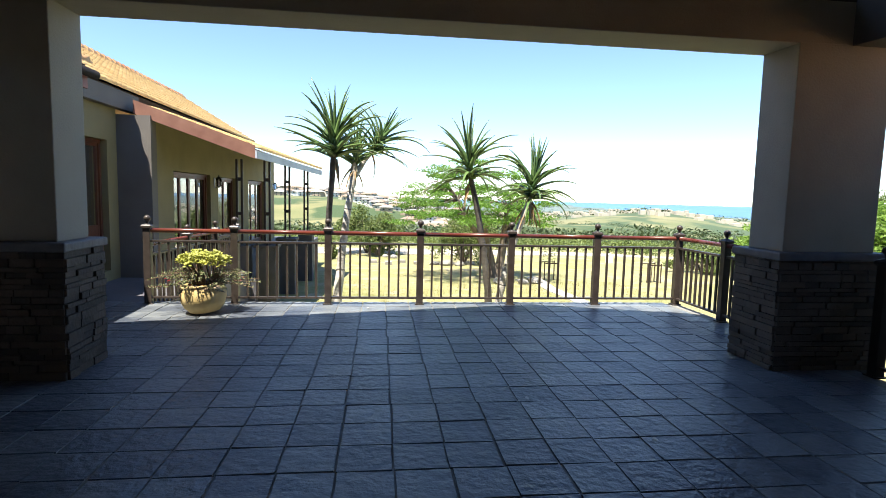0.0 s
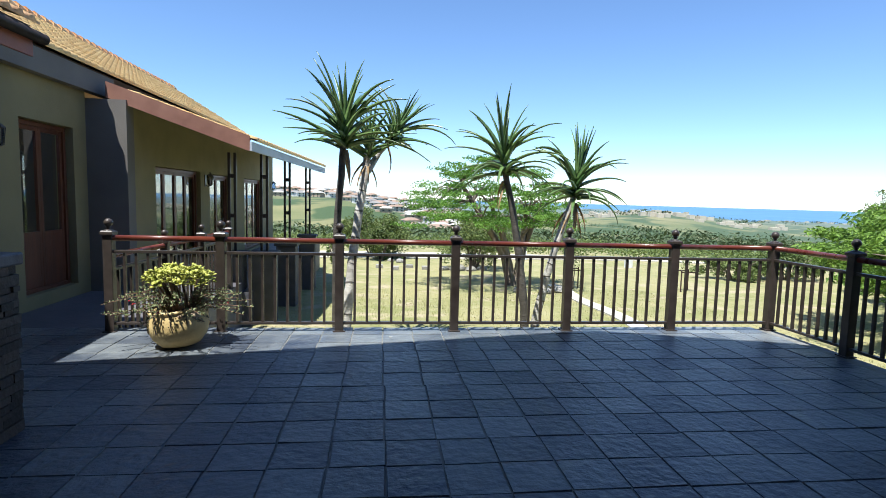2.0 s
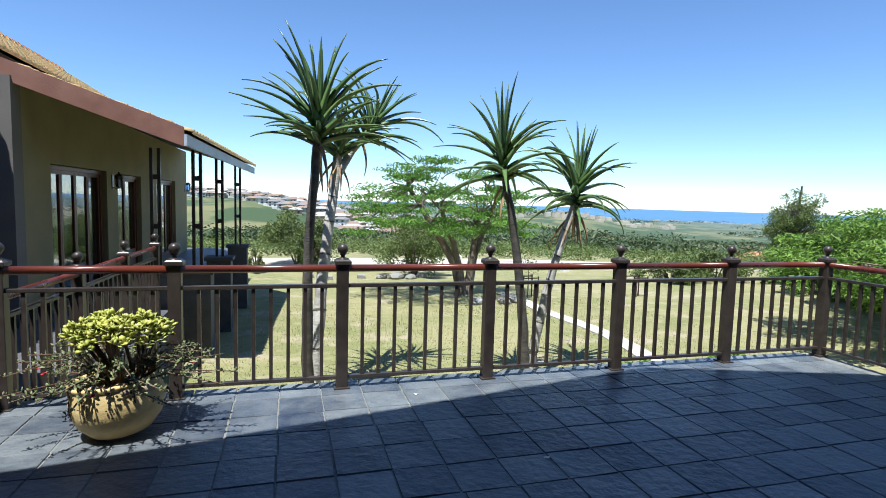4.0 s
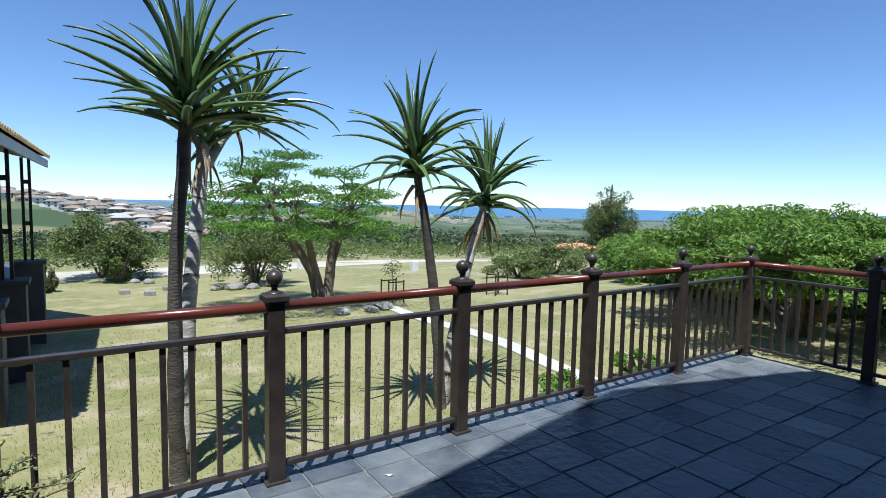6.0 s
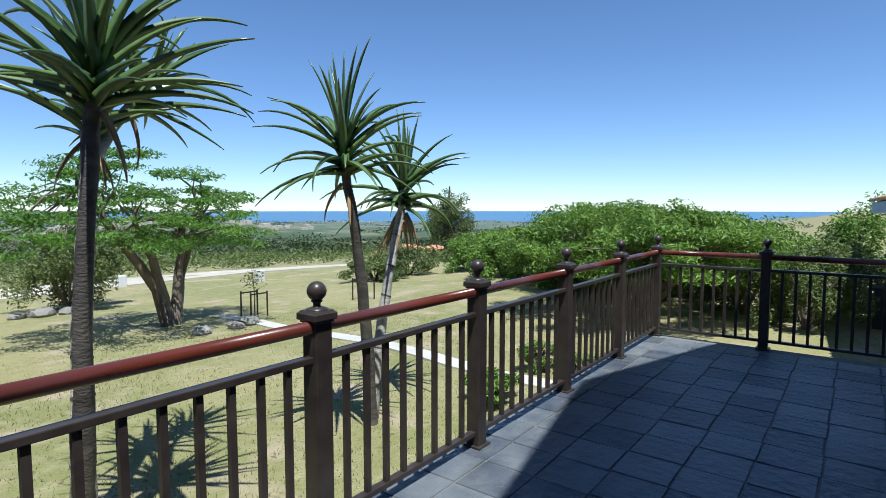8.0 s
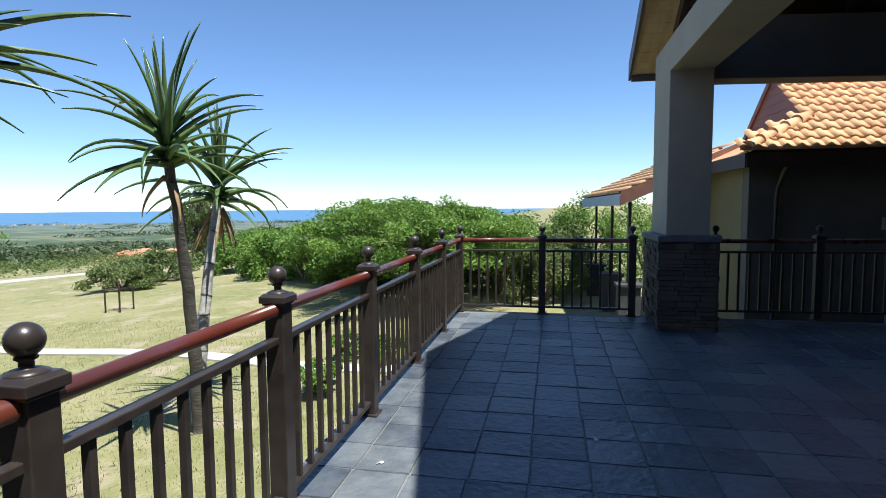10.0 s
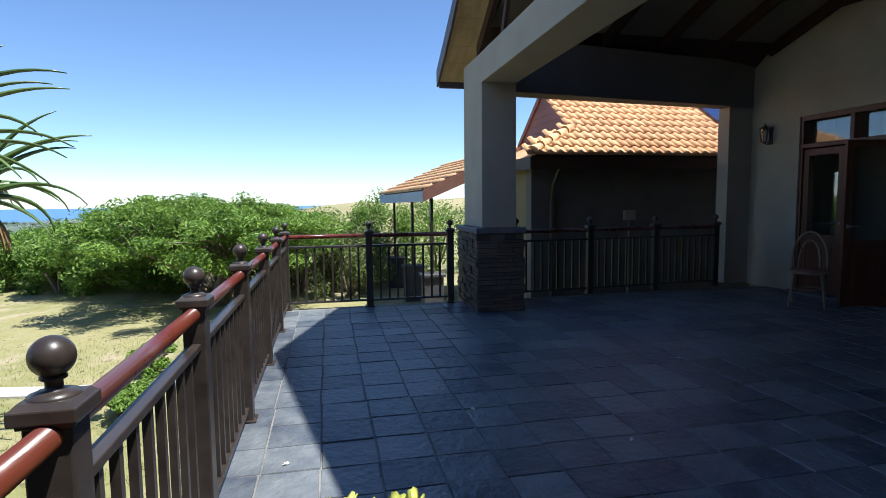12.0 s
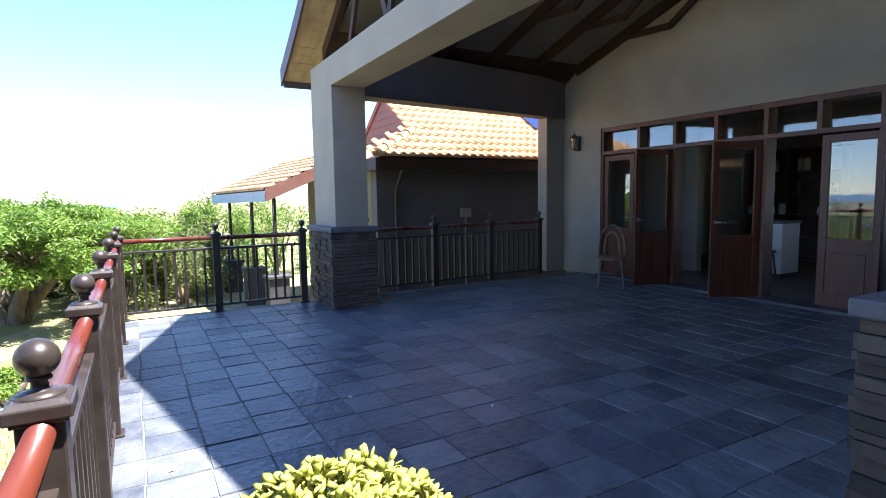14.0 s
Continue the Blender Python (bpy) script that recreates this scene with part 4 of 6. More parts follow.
structure("wall_east_back", box_bm((10.25, -6.0, -1.2), (10.5, 2.75, 2.1)), M_PLASTER_OLIVE, "plaster back wall of the east wing", "wall")
GX, GZ, PX, PZ = 5.35, 2.08, 7.4, 3.45
EY, GY, FX = 3.25, 2.2, 6.1              # eaves end, gablet plane, gablet's west foot
FZ = GZ + (FX - GX) * (PZ - GZ) / (PX - GX)
structure("roof_east", slab([(GX, -6.0, GZ), (GX, EY, GZ), (FX, GY, FZ), (PX, GY, PZ), (PX, -6.0, PZ)], 0.10), M_RAFTER, "timber deck of the east wing roof", "roof")
structure("roof_east_back", slab([(2 * PX - GX, -6.0, GZ), (2 * PX - GX, EY, GZ), (2 * PX - FX, GY, FZ), (PX, GY, PZ), (PX, -6.0, PZ)], 0.10), M_TILE, "far slope of the east wing roof", "roof")
structure("roof_east_hip", slab([(GX, EY, GZ - 0.01), (2 * PX - GX, EY, GZ - 0.01), (2 * PX - FX, GY, FZ - 0.01), (FX, GY, FZ - 0.01)], 0.08), M_TILE, "tiled hip end of the east wing roof", "roof")
gablet = empty("wall_gablet", (PX, GY, FZ), 0, "red-brown boarded gablet at the roof end", "gablet", "", "structure")
gh, gw = PZ - FZ, PX - FX
n_g = 6
for k in range(n_g):
    z0, z1 = gh * k / n_g, gh * (k + 1) / n_g - 0.006
    w0, w1 = gw * (1 - z0 / gh), gw * (1 - z1 / gh)
    b_ = bmesh.new()
    add_prism(b_, [(-w0, z0), (w0, z0), (max(w1, 0.01), z1), (-max(w1, 0.01), z1)], "y", 0.0, 0.03)
    part("board", b_, M_FASCIA, gablet)
for sg in (-1, 1):
    b_ = bmesh.new()
    add_prism(b_, [(0, gh - 0.02), (0, gh + 0.11), (sg * (gw + 0.10), 0.0 - 0.02), (sg * (gw + 0.02), -0.08)], "y", 0.03, 0.065)
    part("verge_board", b_, M_FASCIA, gablet)
bm = bmesh.new()
add_box(bm, (GX - 0.02, -6.0, GZ - 0.22), (GX, EY, GZ - 0.02), 0.003)
add_box(bm, (GX, EY, GZ - 0.22), (2 * PX - GX, EY + 0.02, GZ - 0.02), 0.003)
structure("trim_fascia_east", bm, M_RAFTER, "dark eaves board of the east wing", "fascia")
pipe = bmesh.new()
add_tube(pipe, [(5.5, 2.6, 1.98), (5.7, 2.62, 1.86), (5.88, 2.64, 1.6), (5.95, 2.64, 1.4), (5.95, 2.64, -1.0)], 0.04, 10)
tagged(mesh_object("downpipe", pipe, M_METAL, smooth=True), "dark downpipe bent under the east eaves", "downpipe")
bm = bmesh.new()
add_box(bm, (5.93, 1.02, 0.98), (6.0, 1.24, 1.16), 0.006)
tagged(mesh_object("meter_box", bm, M_PLASTER, smooth=False), "small pale box fixed on the east wall", "box")
bm = bmesh.new()
add_tube(bm, [(5.975, 1.13, 0.98), (5.975, 1.13, -1.0)], 0.018, 8)
tagged(mesh_object("conduit", bm, M_PLASTER, smooth=True), "pale conduit running down the east wall", "pipe")
M_SOLAR = material("solar_panel", (0.01, 0.02, 0.08), (0.02, 0.035, 0.12), 10, (0.1, 0.2), 0.0)
solar = empty("solar_panel", (6.9, -1.6, 3.2), 0, "dark blue solar panel mounted on the roof", "solar panel")
bm = slab([(6.3, -2.2, GZ + (6.3 - GX) * 0.668 + 0.14), (6.3, -0.9, GZ + (6.3 - GX) * 0.668 + 0.14), (7.3, -0.9, GZ + (7.3 - GX) * 0.668 + 0.14), (7.3, -2.2, GZ + (7.3 - GX) * 0.668 + 0.14)], 0.04)
bmesh.ops.translate(bm, verts=bm.verts[:], vec=(-6.9, 1.6, -3.2))
part("panel", bm, M_SOLAR, solar)
# its patio
structure("roof_patio", slab([(7.6, 4.62, 1.56), (12.0, 5.05, 1.52), (12.0, 2.6, 2.45), (7.6, 2.6, 2.42)], 0.06), M_TILE, "tiled lean-to patio roof of the east wing", "roof")
structure("trim_fascia_patio", slab([(7.6, 4.65, 1.56), (12.02, 5.08, 1.52), (12.02, 5.08, 1.31), (7.6, 4.65, 1.35)], 0.02), M_FASCIA_BLUE, "pale patio fascia board", "fascia")
structure("trim_barge_patio", slab([(7.58, 4.64, 1.60), (7.58, 2.6, 2.46), (7.58, 2.6, 2.22), (7.58, 4.64, 1.35)], 0.03), M_FASCIA_SALMON, "salmon-brown patio barge board", "barge board")
for x, y in ((7.75, 4.45), (9.3, 4.6), (11.2, 4.78)):
    verandah_post(x, y, height(x, y) - 0.02, 1.42, -0.1, "patio posts of the east wing")

# ---- plants ----
def leaf_material(name, low, high, trans=0.3, rough=(0.4, 0.7)):
    return material(name, low, high, 0.9, rough, 0.0, island_mix=0.65, trans=trans)


M_LEAF = leaf_material("tree_leaf", (0.06, 0.155, 0.018), (0.21, 0.37, 0.05), 0.4)
M_LEAF_DENSE = leaf_material("thicket_leaf", (0.045, 0.11, 0.016), (0.30, 0.46, 0.075), 0.4)
M_SHRUB = leaf_material("shrub_leaf", (0.055, 0.095, 0.020), (0.20, 0.245, 0.068), 0.3)
M_SHRUB_FAR = leaf_material("far_shrub_leaf", (0.028, 0.052, 0.016), (0.075, 0.105, 0.036), 0.1)
M_BARK = material("grey_brown_bark", (0.10, 0.075, 0.055), (0.26, 0.21, 0.16), 12, (0.8, 0.95), 0.6, 30, stretch=(1, 1, 0.3))
M_ALOE = material("aloe_leaf", (0.026, 0.066, 0.018), (0.15, 0.235, 0.075), 9, (0.28, 0.46), 0.05, 60, random_mix=0.55, spec=0.6)
M_ALOE_DRY = material("dry_aloe_leaf", (0.22, 0.13, 0.06), (0.42, 0.29, 0.15), 20, (0.7, 0.9), 0.2, 60)
M_ALOE_BARK = material("pale_aloe_bark", (0.26, 0.24, 0.21), (0.58, 0.55, 0.50), 7, (0.7, 0.9), 0.5, 25, stretch=(1, 1, 2.5))
M_ALOE_BARK_DARK = material("dark_aloe_bark", (0.042, 0.036, 0.032), (0.13, 0.115, 0.10), 7, (0.7, 0.9), 0.5, 25, stretch=(1, 1, 2.5))


def leaf_cloud(clumps, size, rng, up_bias=0.5, aspect=0.42):
    """Many small pointed leaves round clump centres (centre, radii, count): vertices and faces."""
    V, F = [], []
    for c, rad, n in clumps:
        d = rng.normal(size=(n, 3))
        d /= np.linalg.norm(d, axis=1, keepdims=True)
        p = np.array(c) + d * np.array(rad) * (rng.random((n, 1)) ** 0.45)
        nrm = rng.normal(size=(n, 3)) + d * 0.5
        nrm[:, 2] = np.abs(nrm[:, 2]) + up_bias
        nrm /= np.linalg.norm(nrm, axis=1, keepdims=True)
        u = np.cross(nrm, rng.normal(size=(n, 3)))
        u /= np.linalg.norm(u, axis=1, keepdims=True)
        w = np.cross(nrm, u)
        s = size * rng.uniform(0.6, 1.35, (n, 1))
        base = len(V)
        quad = np.stack([p - u * s * 0.5, p + w * s * aspect * 0.5 + nrm * s * 0.08, p + u * s * 0.5 - nrm * s * 0.05, p - w * s * aspect * 0.5 + nrm * s * 0.08], 1)
        V.extend(quad.reshape(-1, 3).tolist())
        F.extend([(base + 4 * k, base + 4 * k + 1, base + 4 * k + 2, base + 4 * k + 3) for k in range(n)])
    return V, F


def cloud_object(name, clumps, size, mat, seed, parent=None, label="", up_bias=0.5, aspect=0.42):
    V, F = leaf_cloud(clumps, size, np.random.default_rng(seed), up_bias, aspect)
    me = bpy.data.meshes.new(name)
    me.from_pydata(V, [], F)
    me.materials.append(mat)
    ob = new(name, me)
    if parent:
        ob.parent = parent
    if label:
        ob["label"] = label
    return ob


def spreading_tree(place, stems, crown, n_clumps, leaves, leaf, mat, seed, label, clump=(0.55, 0.55, 0.2), trunk_r=0.1, dense=False):
    """A tree of several stems; crown: centre and radii of the leafy dome, from the foot."""
    ob = empty("tree", place, 0, label, "tree")
    rnd = random.Random(seed)
    bm = bmesh.new()
    tips = []
    for sx, sy, sz in stems:
        pts = [Vector((0.0, 0.0, -0.1)) + Vector((sx, sy, 0)) * 0.06]
        for k in range(1, 6):
            f = k / 5
            pts.append(Vector((sx * f + rnd.uniform(-0.06, 0.06), sy * f + rnd.uniform(-0.06, 0.06), sz * f ** 0.8)))
        add_tube(bm, pts, [trunk_r * (1 - 0.11 * k) for k in range(6)], 9)
        tips.append((pts[3], trunk_r * 0.55))
        tips.append((pts[4], trunk_r * 0.5))
        tips.append((pts[5], trunk_r * 0.45))
    part("trunk", bm, M_BARK, ob, "", True)
    limbs = bmesh.new()
    clumps = []
    (cx, cy, cz), (rx, ry, rz) = crown
    for k in range(n_clumps):
        a = k * 2.39996 + rnd.uniform(-0.3, 0.3)
        q = math.sqrt((k + 0.5) / n_clumps)
        low = rnd.random() ** (1.0 if dense else 2.2)
        c = Vector((cx + rx * q * math.cos(a), cy + ry * q * math.sin(a), cz + rz * (1 - q * q) * (1 - low) - rz * low * (0.95 if dense else 1.0) + rnd.uniform(-0.1, 0.1)))
        p, r = min(tips, key=lambda t: (t[0] - c).length + rnd.uniform(0, 0.5))
        mid = p.lerp(c, 0.5) + Vector((rnd.uniform(-0.15, 0.15), rnd.uniform(-0.15, 0.15), 0.12))
        add_tube(limbs, [p, p.lerp(mid, 0.5), mid, c], [r * 0.6, r * 0.45, r * 0.3, 0.006], 6)
        s = rnd.uniform(0.7, 1.3)
        n = int(leaves * s)
        for _ in range(3):
            o = Vector((rnd.uniform(-0.8, 0.8) * clump[0], rnd.uniform(-0.8, 0.8) * clump[1], rnd.uniform(-0.5, 0.5) * clump[2]))
            clumps.append((tuple(c + o), tuple(v * s * rnd.uniform(0.45, 0.8) for v in clump), n // 3))
    part("limb", limbs, M_BARK, ob, "", True)
    cloud_object("crown", clumps, leaf, mat, seed, ob, "", 0.6, 0.35)
    return ob


def ground_at(x, y):
    return (x, y, height(x, y))


spreading_tree(ground_at(3.75, 17.4), [(-0.75, -0.1, 2.35), (0.35, 0.1, 2.3), (-1.7, 0.2, 3.0), (0.95, 0.2, 2.9)], ((-0.75, -0.2, 2.75), (2.45, 2.1, 1.05)), 78, 270, 0.10, M_LEAF, 3, "feathery green thorn tree with two leaning trunks", (0.62, 0.62, 0.14), 0.13, True)
spreading_tree(ground_at(9.9, 9.0), [(-1.0, -0.5, 1.2), (1.0, 0.4, 1.3), (0.2, -1.1, 1.3), (0.0, 1.2, 1.3)], ((0.1, 0.1, 1.72), (2.65, 2.75, 0.62)), 104, 520, 0.105, M_LEAF_DENSE, 11, "broad low thorn tree with dense bright foliage", (0.62, 0.62, 0.24), 0.15)
spreading_tree(ground_at(16.4, 12.4), [(-1.2, -0.5, 1.3), (1.0, 0.4, 1.5), (0.2, -1.1, 1.4), (0.0, 1.2, 1.4)], ((0, 0, 1.1), (3.1, 3.1, 0.8)), 90, 480, 0.14, M_LEAF_DENSE, 12, "broad thorn tree among the thicket", (0.75, 0.75, 0.4), 0.14, True)
spreading_tree(ground_at(13.4, 10.8), [(-1.0, -0.5, 1.3), (1.0, 0.4, 1.5), (0.2, -1.1, 1.4)], ((0, 0, 1.2), (2.3, 2.4, 0.85)), 75, 480, 0.14, M_LEAF_DENSE, 13, "rounded thorn tree with bright green leaves", (0.75, 0.75, 0.4), 0.12, True)
spreading_tree(ground_at(19.2, 17.0), [(-0.9, -0.5, 1.0), (0.8, 0.4, 1.1)], ((0, 0, 0.95), (2.3, 2.1, 0.75)), 60, 380, 0.14, M_LEAF_DENSE, 16, "low spreading tree at the edge of the thicket", (0.7, 0.7, 0.35), 0.11, True)
spreading_tree(ground_at(22.0, 19.6), [(-0.9, -0.5, 1.0), (0.8, 0.4, 1.1)], ((0, 0, 0.9), (2.2, 2.1, 0.75)), 55, 360, 0.15, M_SHRUB, 17, "low dark tree behind the thicket", (0.7, 0.7, 0.35), 0.11, True)
spreading_tree(ground_at(24.6, 25.2), [(-0.5, 0.2, 3.0), (0.5, 0.3, 3.2), (0.1, 0.1, 4.6)], ((0, 0, 2.75), (1.25, 1.25, 1.55)), 50, 260, 0.15, M_SHRUB, 14, "dark upright tree with wispy top twigs", (0.6, 0.6, 0.5), 0.10, True)
wisp = empty("tree", (24.3, 25.3, height(24.3, 25.3)), 0, "thin bare-stemmed tree with a flat tuft", "tree")
bm = bmesh.new()
for dx, dz in ((-0.55, 4.0), (0.1, 4.3), (0.4, 4.15)):
    add_tube(bm, [(0, 0, 0), (dx * 0.3, 0, 2.5), (dx, 0, dz)], [0.05, 0.03, 0.01], 6)
part("trunk", bm, M_BARK, wisp)
cloud_object("crown", [((-0.55, 0, 4.0), (0.45, 0.4, 0.22), 90), ((0.1, 0, 4.3), (0.4, 0.35, 0.2), 70), ((0.42, 0, 4.15), (0.45, 0.4, 0.22), 90)], 0.12, M_SHRUB, 15, wisp)


def shrub(place, radii, n, leaf, mat, seed, label):
    ob = empty("bush", place, 0, label, "bush", "garden bushes")
    rnd = random.Random(seed)
    clumps = []
    for k in range(n):
        a, q = rnd.uniform(0, math.tau), math.sqrt(rnd.random())
        h = rnd.random() ** 0.7
        s = math.sqrt(max(0.05, 1 - (h - 0.25) ** 2))
        clumps.append(((radii[0] * q * s * math.cos(a), radii[1] * q * s * math.sin(a), radii[2] * (0.08 + h * (1.05 - 0.35 * q))), (radii[0] * 0.28, radii[1] * 0.28, radii[2] * 0.22), 250))
    bm = bmesh.new()
    for k in range(7):
        a = k * math.tau / 7
        add_tube(bm, [(0, 0, -0.05), (radii[0] * 0.3 * math.cos(a), radii[1] * 0.3 * math.sin(a), radii[2] * 0.5), (radii[0] * 0.6 * math.cos(a), radii[1] * 0.6 * math.sin(a), radii[2] * 0.85)], [0.04, 0.025, 0.008], 6)
    part("stem", bm, M_BARK, ob)
    cloud_object("foliage", clumps, leaf, mat, seed, ob)
    return ob


shrub(ground_at(3.5, 22.7), (1.5, 1.3, 1.9), 34, 0.11, M_SHRUB, 21, "dense olive-green bush on the lawn")
shrub(ground_at(-0.7, 27.2), (1.7, 1.5, 2.1), 34, 0.13, M_SHRUB, 22, "rounded grey-green bush near the lane")
shrub(ground_at(-0.2, 26.0), (0.8, 0.8, 1.3), 16, 0.12, M_SHRUB, 23, "small dark rounded bush near the lane")
shrub(ground_at(12.4, 19.6), (1.3, 1.0, 0.8), 24, 0.11, M_SHRUB, 24, "low grey-green bush by the lane")
shrub(ground_at(14.6, 19.8), (1.5, 1.2, 1.0), 26, 0.12, M_SHRUB, 25, "low green bush by the lane")
shrub(ground_at(12.6, 6.6), (1.3, 1.2, 1.25), 26, 0.10, M_SHRUB, 26, "grey-green hedge bush beyond the side railing")
shrub(ground_at(13.4, 5.0), (1.5, 1.3, 2.2), 40, 0.10, M_LEAF_DENSE, 27, "tall leafy bush behind the patio posts")
shrub(ground_at(11.2, 7.2), (1.2, 1.0, 1.35), 22, 0.09, M_SHRUB, 28, "low hedge bush beyond the side railing")
shrub(ground_at(14.5, 3.0), (1.5, 1.5, 2.3), 30, 0.10, M_LEAF_DENSE, 29, "tall leafy bush beside the patio")
shrub(ground_at(10.3, 6.0), (1.0, 0.9, 1.3), 22, 0.085, M_SHRUB, 34, "grey-green hedge bush beyond the side railing")
shrub(ground_at(11.8, 5.6), (1.2, 1.0, 1.5), 26, 0.09, M_SHRUB, 35, "grey-green hedge bush beyond the side railing")
shrub(ground_at(13.3, 13.6), (1.3, 1.2, 1.5), 30, 0.12, M_LEAF_DENSE, 37, "bright green bush at the foot of the thicket")
shrub(ground_at(15.0, 15.6), (1.5, 1.3, 1.6), 32, 0.13, M_LEAF_DENSE, 38, "bright green bush at the foot of the thicket")
shrub(ground_at(17.2, 18.2), (1.6, 1.4, 1.5), 32, 0.13, M_LEAF_DENSE, 39, "bright green bush at the edge of the lawn")
shrub(ground_at(13.0, 8.2), (1.4, 1.2, 1.3), 26, 0.10, M_SHRUB, 36, "rounded hedge bush behind the thorn tree")
shrub(ground_at(4.9, 8.9), (0.45, 0.4, 0.35), 8, 0.06, M_LEAF_DENSE, 30, "small bright green bush below the terrace")
shrub(ground_at(4.43, 8.20), (0.5, 0.4, 0.4), 10, 0.06, M_LEAF_DENSE, 32, "small bright green bush beside the terrace edge")
shrub(ground_at(3.26, 8.70), (0.55, 0.4, 0.32), 10, 0.06, M_LEAF_DENSE, 33, "low bright green bush on the lawn")
shrub(ground_at(-2.2, 24.5), (0.35, 0.35, 0.9), 8, 0.08, M_SHRUB, 31, "narrow bush at the verandah end")

# belts of scrub
rnd = random.Random(41)
near, far, valley = [], [], []
for k in range(420):
    b = radians(rnd.uniform(-14, 62))
    r = 33 + 34 * rnd.random() ** 1.3
    x, y = r * math.sin(b), r * math.cos(b)
    if y < 31.5 and x < 22:
        continue
    h = rnd.uniform(0.6, 1.25)
    near.append(((x, y, height(x, y) + h * 0.45), (h * 1.1, h * 1.1, h * 0.6), 90))
for k in range(60):
    x, y = rnd.uniform(15, 28), rnd.uniform(6, 15)
    h = rnd.uniform(0.6, 1.1)
    near.append(((x, y, height(x, y) + h * 0.5), (h * 1.1, h * 1.1, h * 0.7), 110))
for k in range(2700):
    b = radians(rnd.uniform(-30, 80))
    r = 62 + 270 * rnd.random()
    x, y = r * math.sin(b), r * math.cos(b)
    if noise.noise((x / 60, y / 60, 5.0)) < -0.12 or (math.degrees(b) < 8 and 190 < r):
        continue
    h = rnd.uniform(1.2, 2.8)
    far.append(((x, y, height(x, y) + h * 0.4), (h * 1.7, h * 1.7, h * 0.6), 60))
for k in range(1500):
    b = radians(rnd.uniform(-20, 80))
    r = 300 + 1500 * rnd.random()
    x, y = r * math.sin(b), r * math.cos(b)
    if noise.noise((x / 150, y / 150, 8.0)) < 0.0 or (math.degrees(b) < 6 and r < 480):
        continue
    h = rnd.uniform(3, 6)
    valley.append(((x, y, height(x, y) + h * 0.25), (h * 3.0, h * 3.0, h * 0.5), 40))
for k in range(26):
    b, r = radians(rnd.uniform(78, 125)), rnd.uniform(80, 240)
    x, y = r * math.sin(b), r * math.cos(b)
    h = rnd.uniform(1.0, 1.8)
    far.append(((x, y, height(x, y) + h * 0.4), (h * 1.4, h * 1.4, h * 0.6), 60))
for name, cl, size, mat, label in (("scrub", near, 0.22, M_SHRUB, "dense green coastal scrub beyond the lane"), ("hillside_scrub", far, 0.75, M_SHRUB_FAR, "dark green scrub over the hillsides"), ("valley_scrub", valley, 2.4, M_SHRUB_FAR, "dark bush patches far down the valley")):
    tagged(cloud_object(name, cl, size, mat, 77), label, "scrub", "", "stuff")


# ---- tree aloes ----
def aloe_leaf_mesh(length, width, start, bend, seed):
    """A long channelled leaf that leaves the stem at an angle and arches over."""
    rnd = random.Random(seed)
    bm = bmesh.new()
    n, rows = 9, []
    p, ang = Vector((0.03, 0, 0)), radians(start)
    side = rnd.uniform(-0.10, 0.10)
    for k in range(n + 1):
        f = k / n
        w = width * (1 - f) ** 0.85 * 0.5 + 0.002
        d = Vector((math.cos(ang), 0, math.sin(ang)))
        nrm = Vector((-math.sin(ang), 0, math.cos(ang)))
        off = Vector((0, side * f * f * length, 0))
        q = p + off
        rows.append([bm.verts.new(q + Vector((0, w, 0)) + nrm * w * 0.55), bm.verts.new(q - nrm * 0.0), bm.verts.new(q + Vector((0, -w, 0)) + nrm * w * 0.55), bm.verts.new(q - nrm * (w * 0.5 + 0.004))])
        p = p + d * (length / n)
        ang -= radians(bend) / n * (0.6 + 0.8 * f)
    for a, b in zip(rows, rows[1:]):
        for i in range(4):
            bm.faces.new((a[i], a[(i + 1) % 4], b[(i + 1) % 4], b[i]))
    bm.faces.new(rows[0])
    bm.faces.new(rows[-1][::-1])
    bmesh.ops.recalc_face_normals(bm, faces=bm.faces[:])
    me = bpy.data.meshes.new("leaf")
    bm.to_mesh(me)
    bm.free()
    me.polygons.foreach_set("use_smooth", [True] * len(me.polygons))
    return me


ALOE_LEAVES = {}
for kind, specs in (
        ("young", ((0.60, 0.055, 84, 8), (0.72, 0.060, 72, 22), (0.58, 0.055, 78, -12))),
        ("middle", ((0.84, 0.078, 56, 62), (0.76, 0.075, 44, 58), (0.88, 0.074, 50, 88), (0.80, 0.072, 34, 46), (0.72, 0.074, 60, 40))),
        ("old", ((0.80, 0.074, 20, 66), (0.70, 0.072, 8, 58), (0.74, 0.070, -6, 50), (0.64, 0.068, 14, 104), (0.76, 0.068, 26, 84))),
        ("level", ((0.82, 0.074, 30, 34), (0.74, 0.072, 18, 30), (0.78, 0.070, 8, 22), (0.70, 0.068, 24, 52), (0.80, 0.070, 38, 44))),
        ("dry", ((0.42, 0.05, -45, 45), (0.36, 0.045, -60, 25)))):
    ALOE_LEAVES[kind] = []
    for i, s in enumerate(specs):
        me = aloe_leaf_mesh(*s, seed=i + len(kind))
        me.materials.append(M_ALOE_DRY if kind == "dry" else M_ALOE)
        ALOE_LEAVES[kind].append(me)


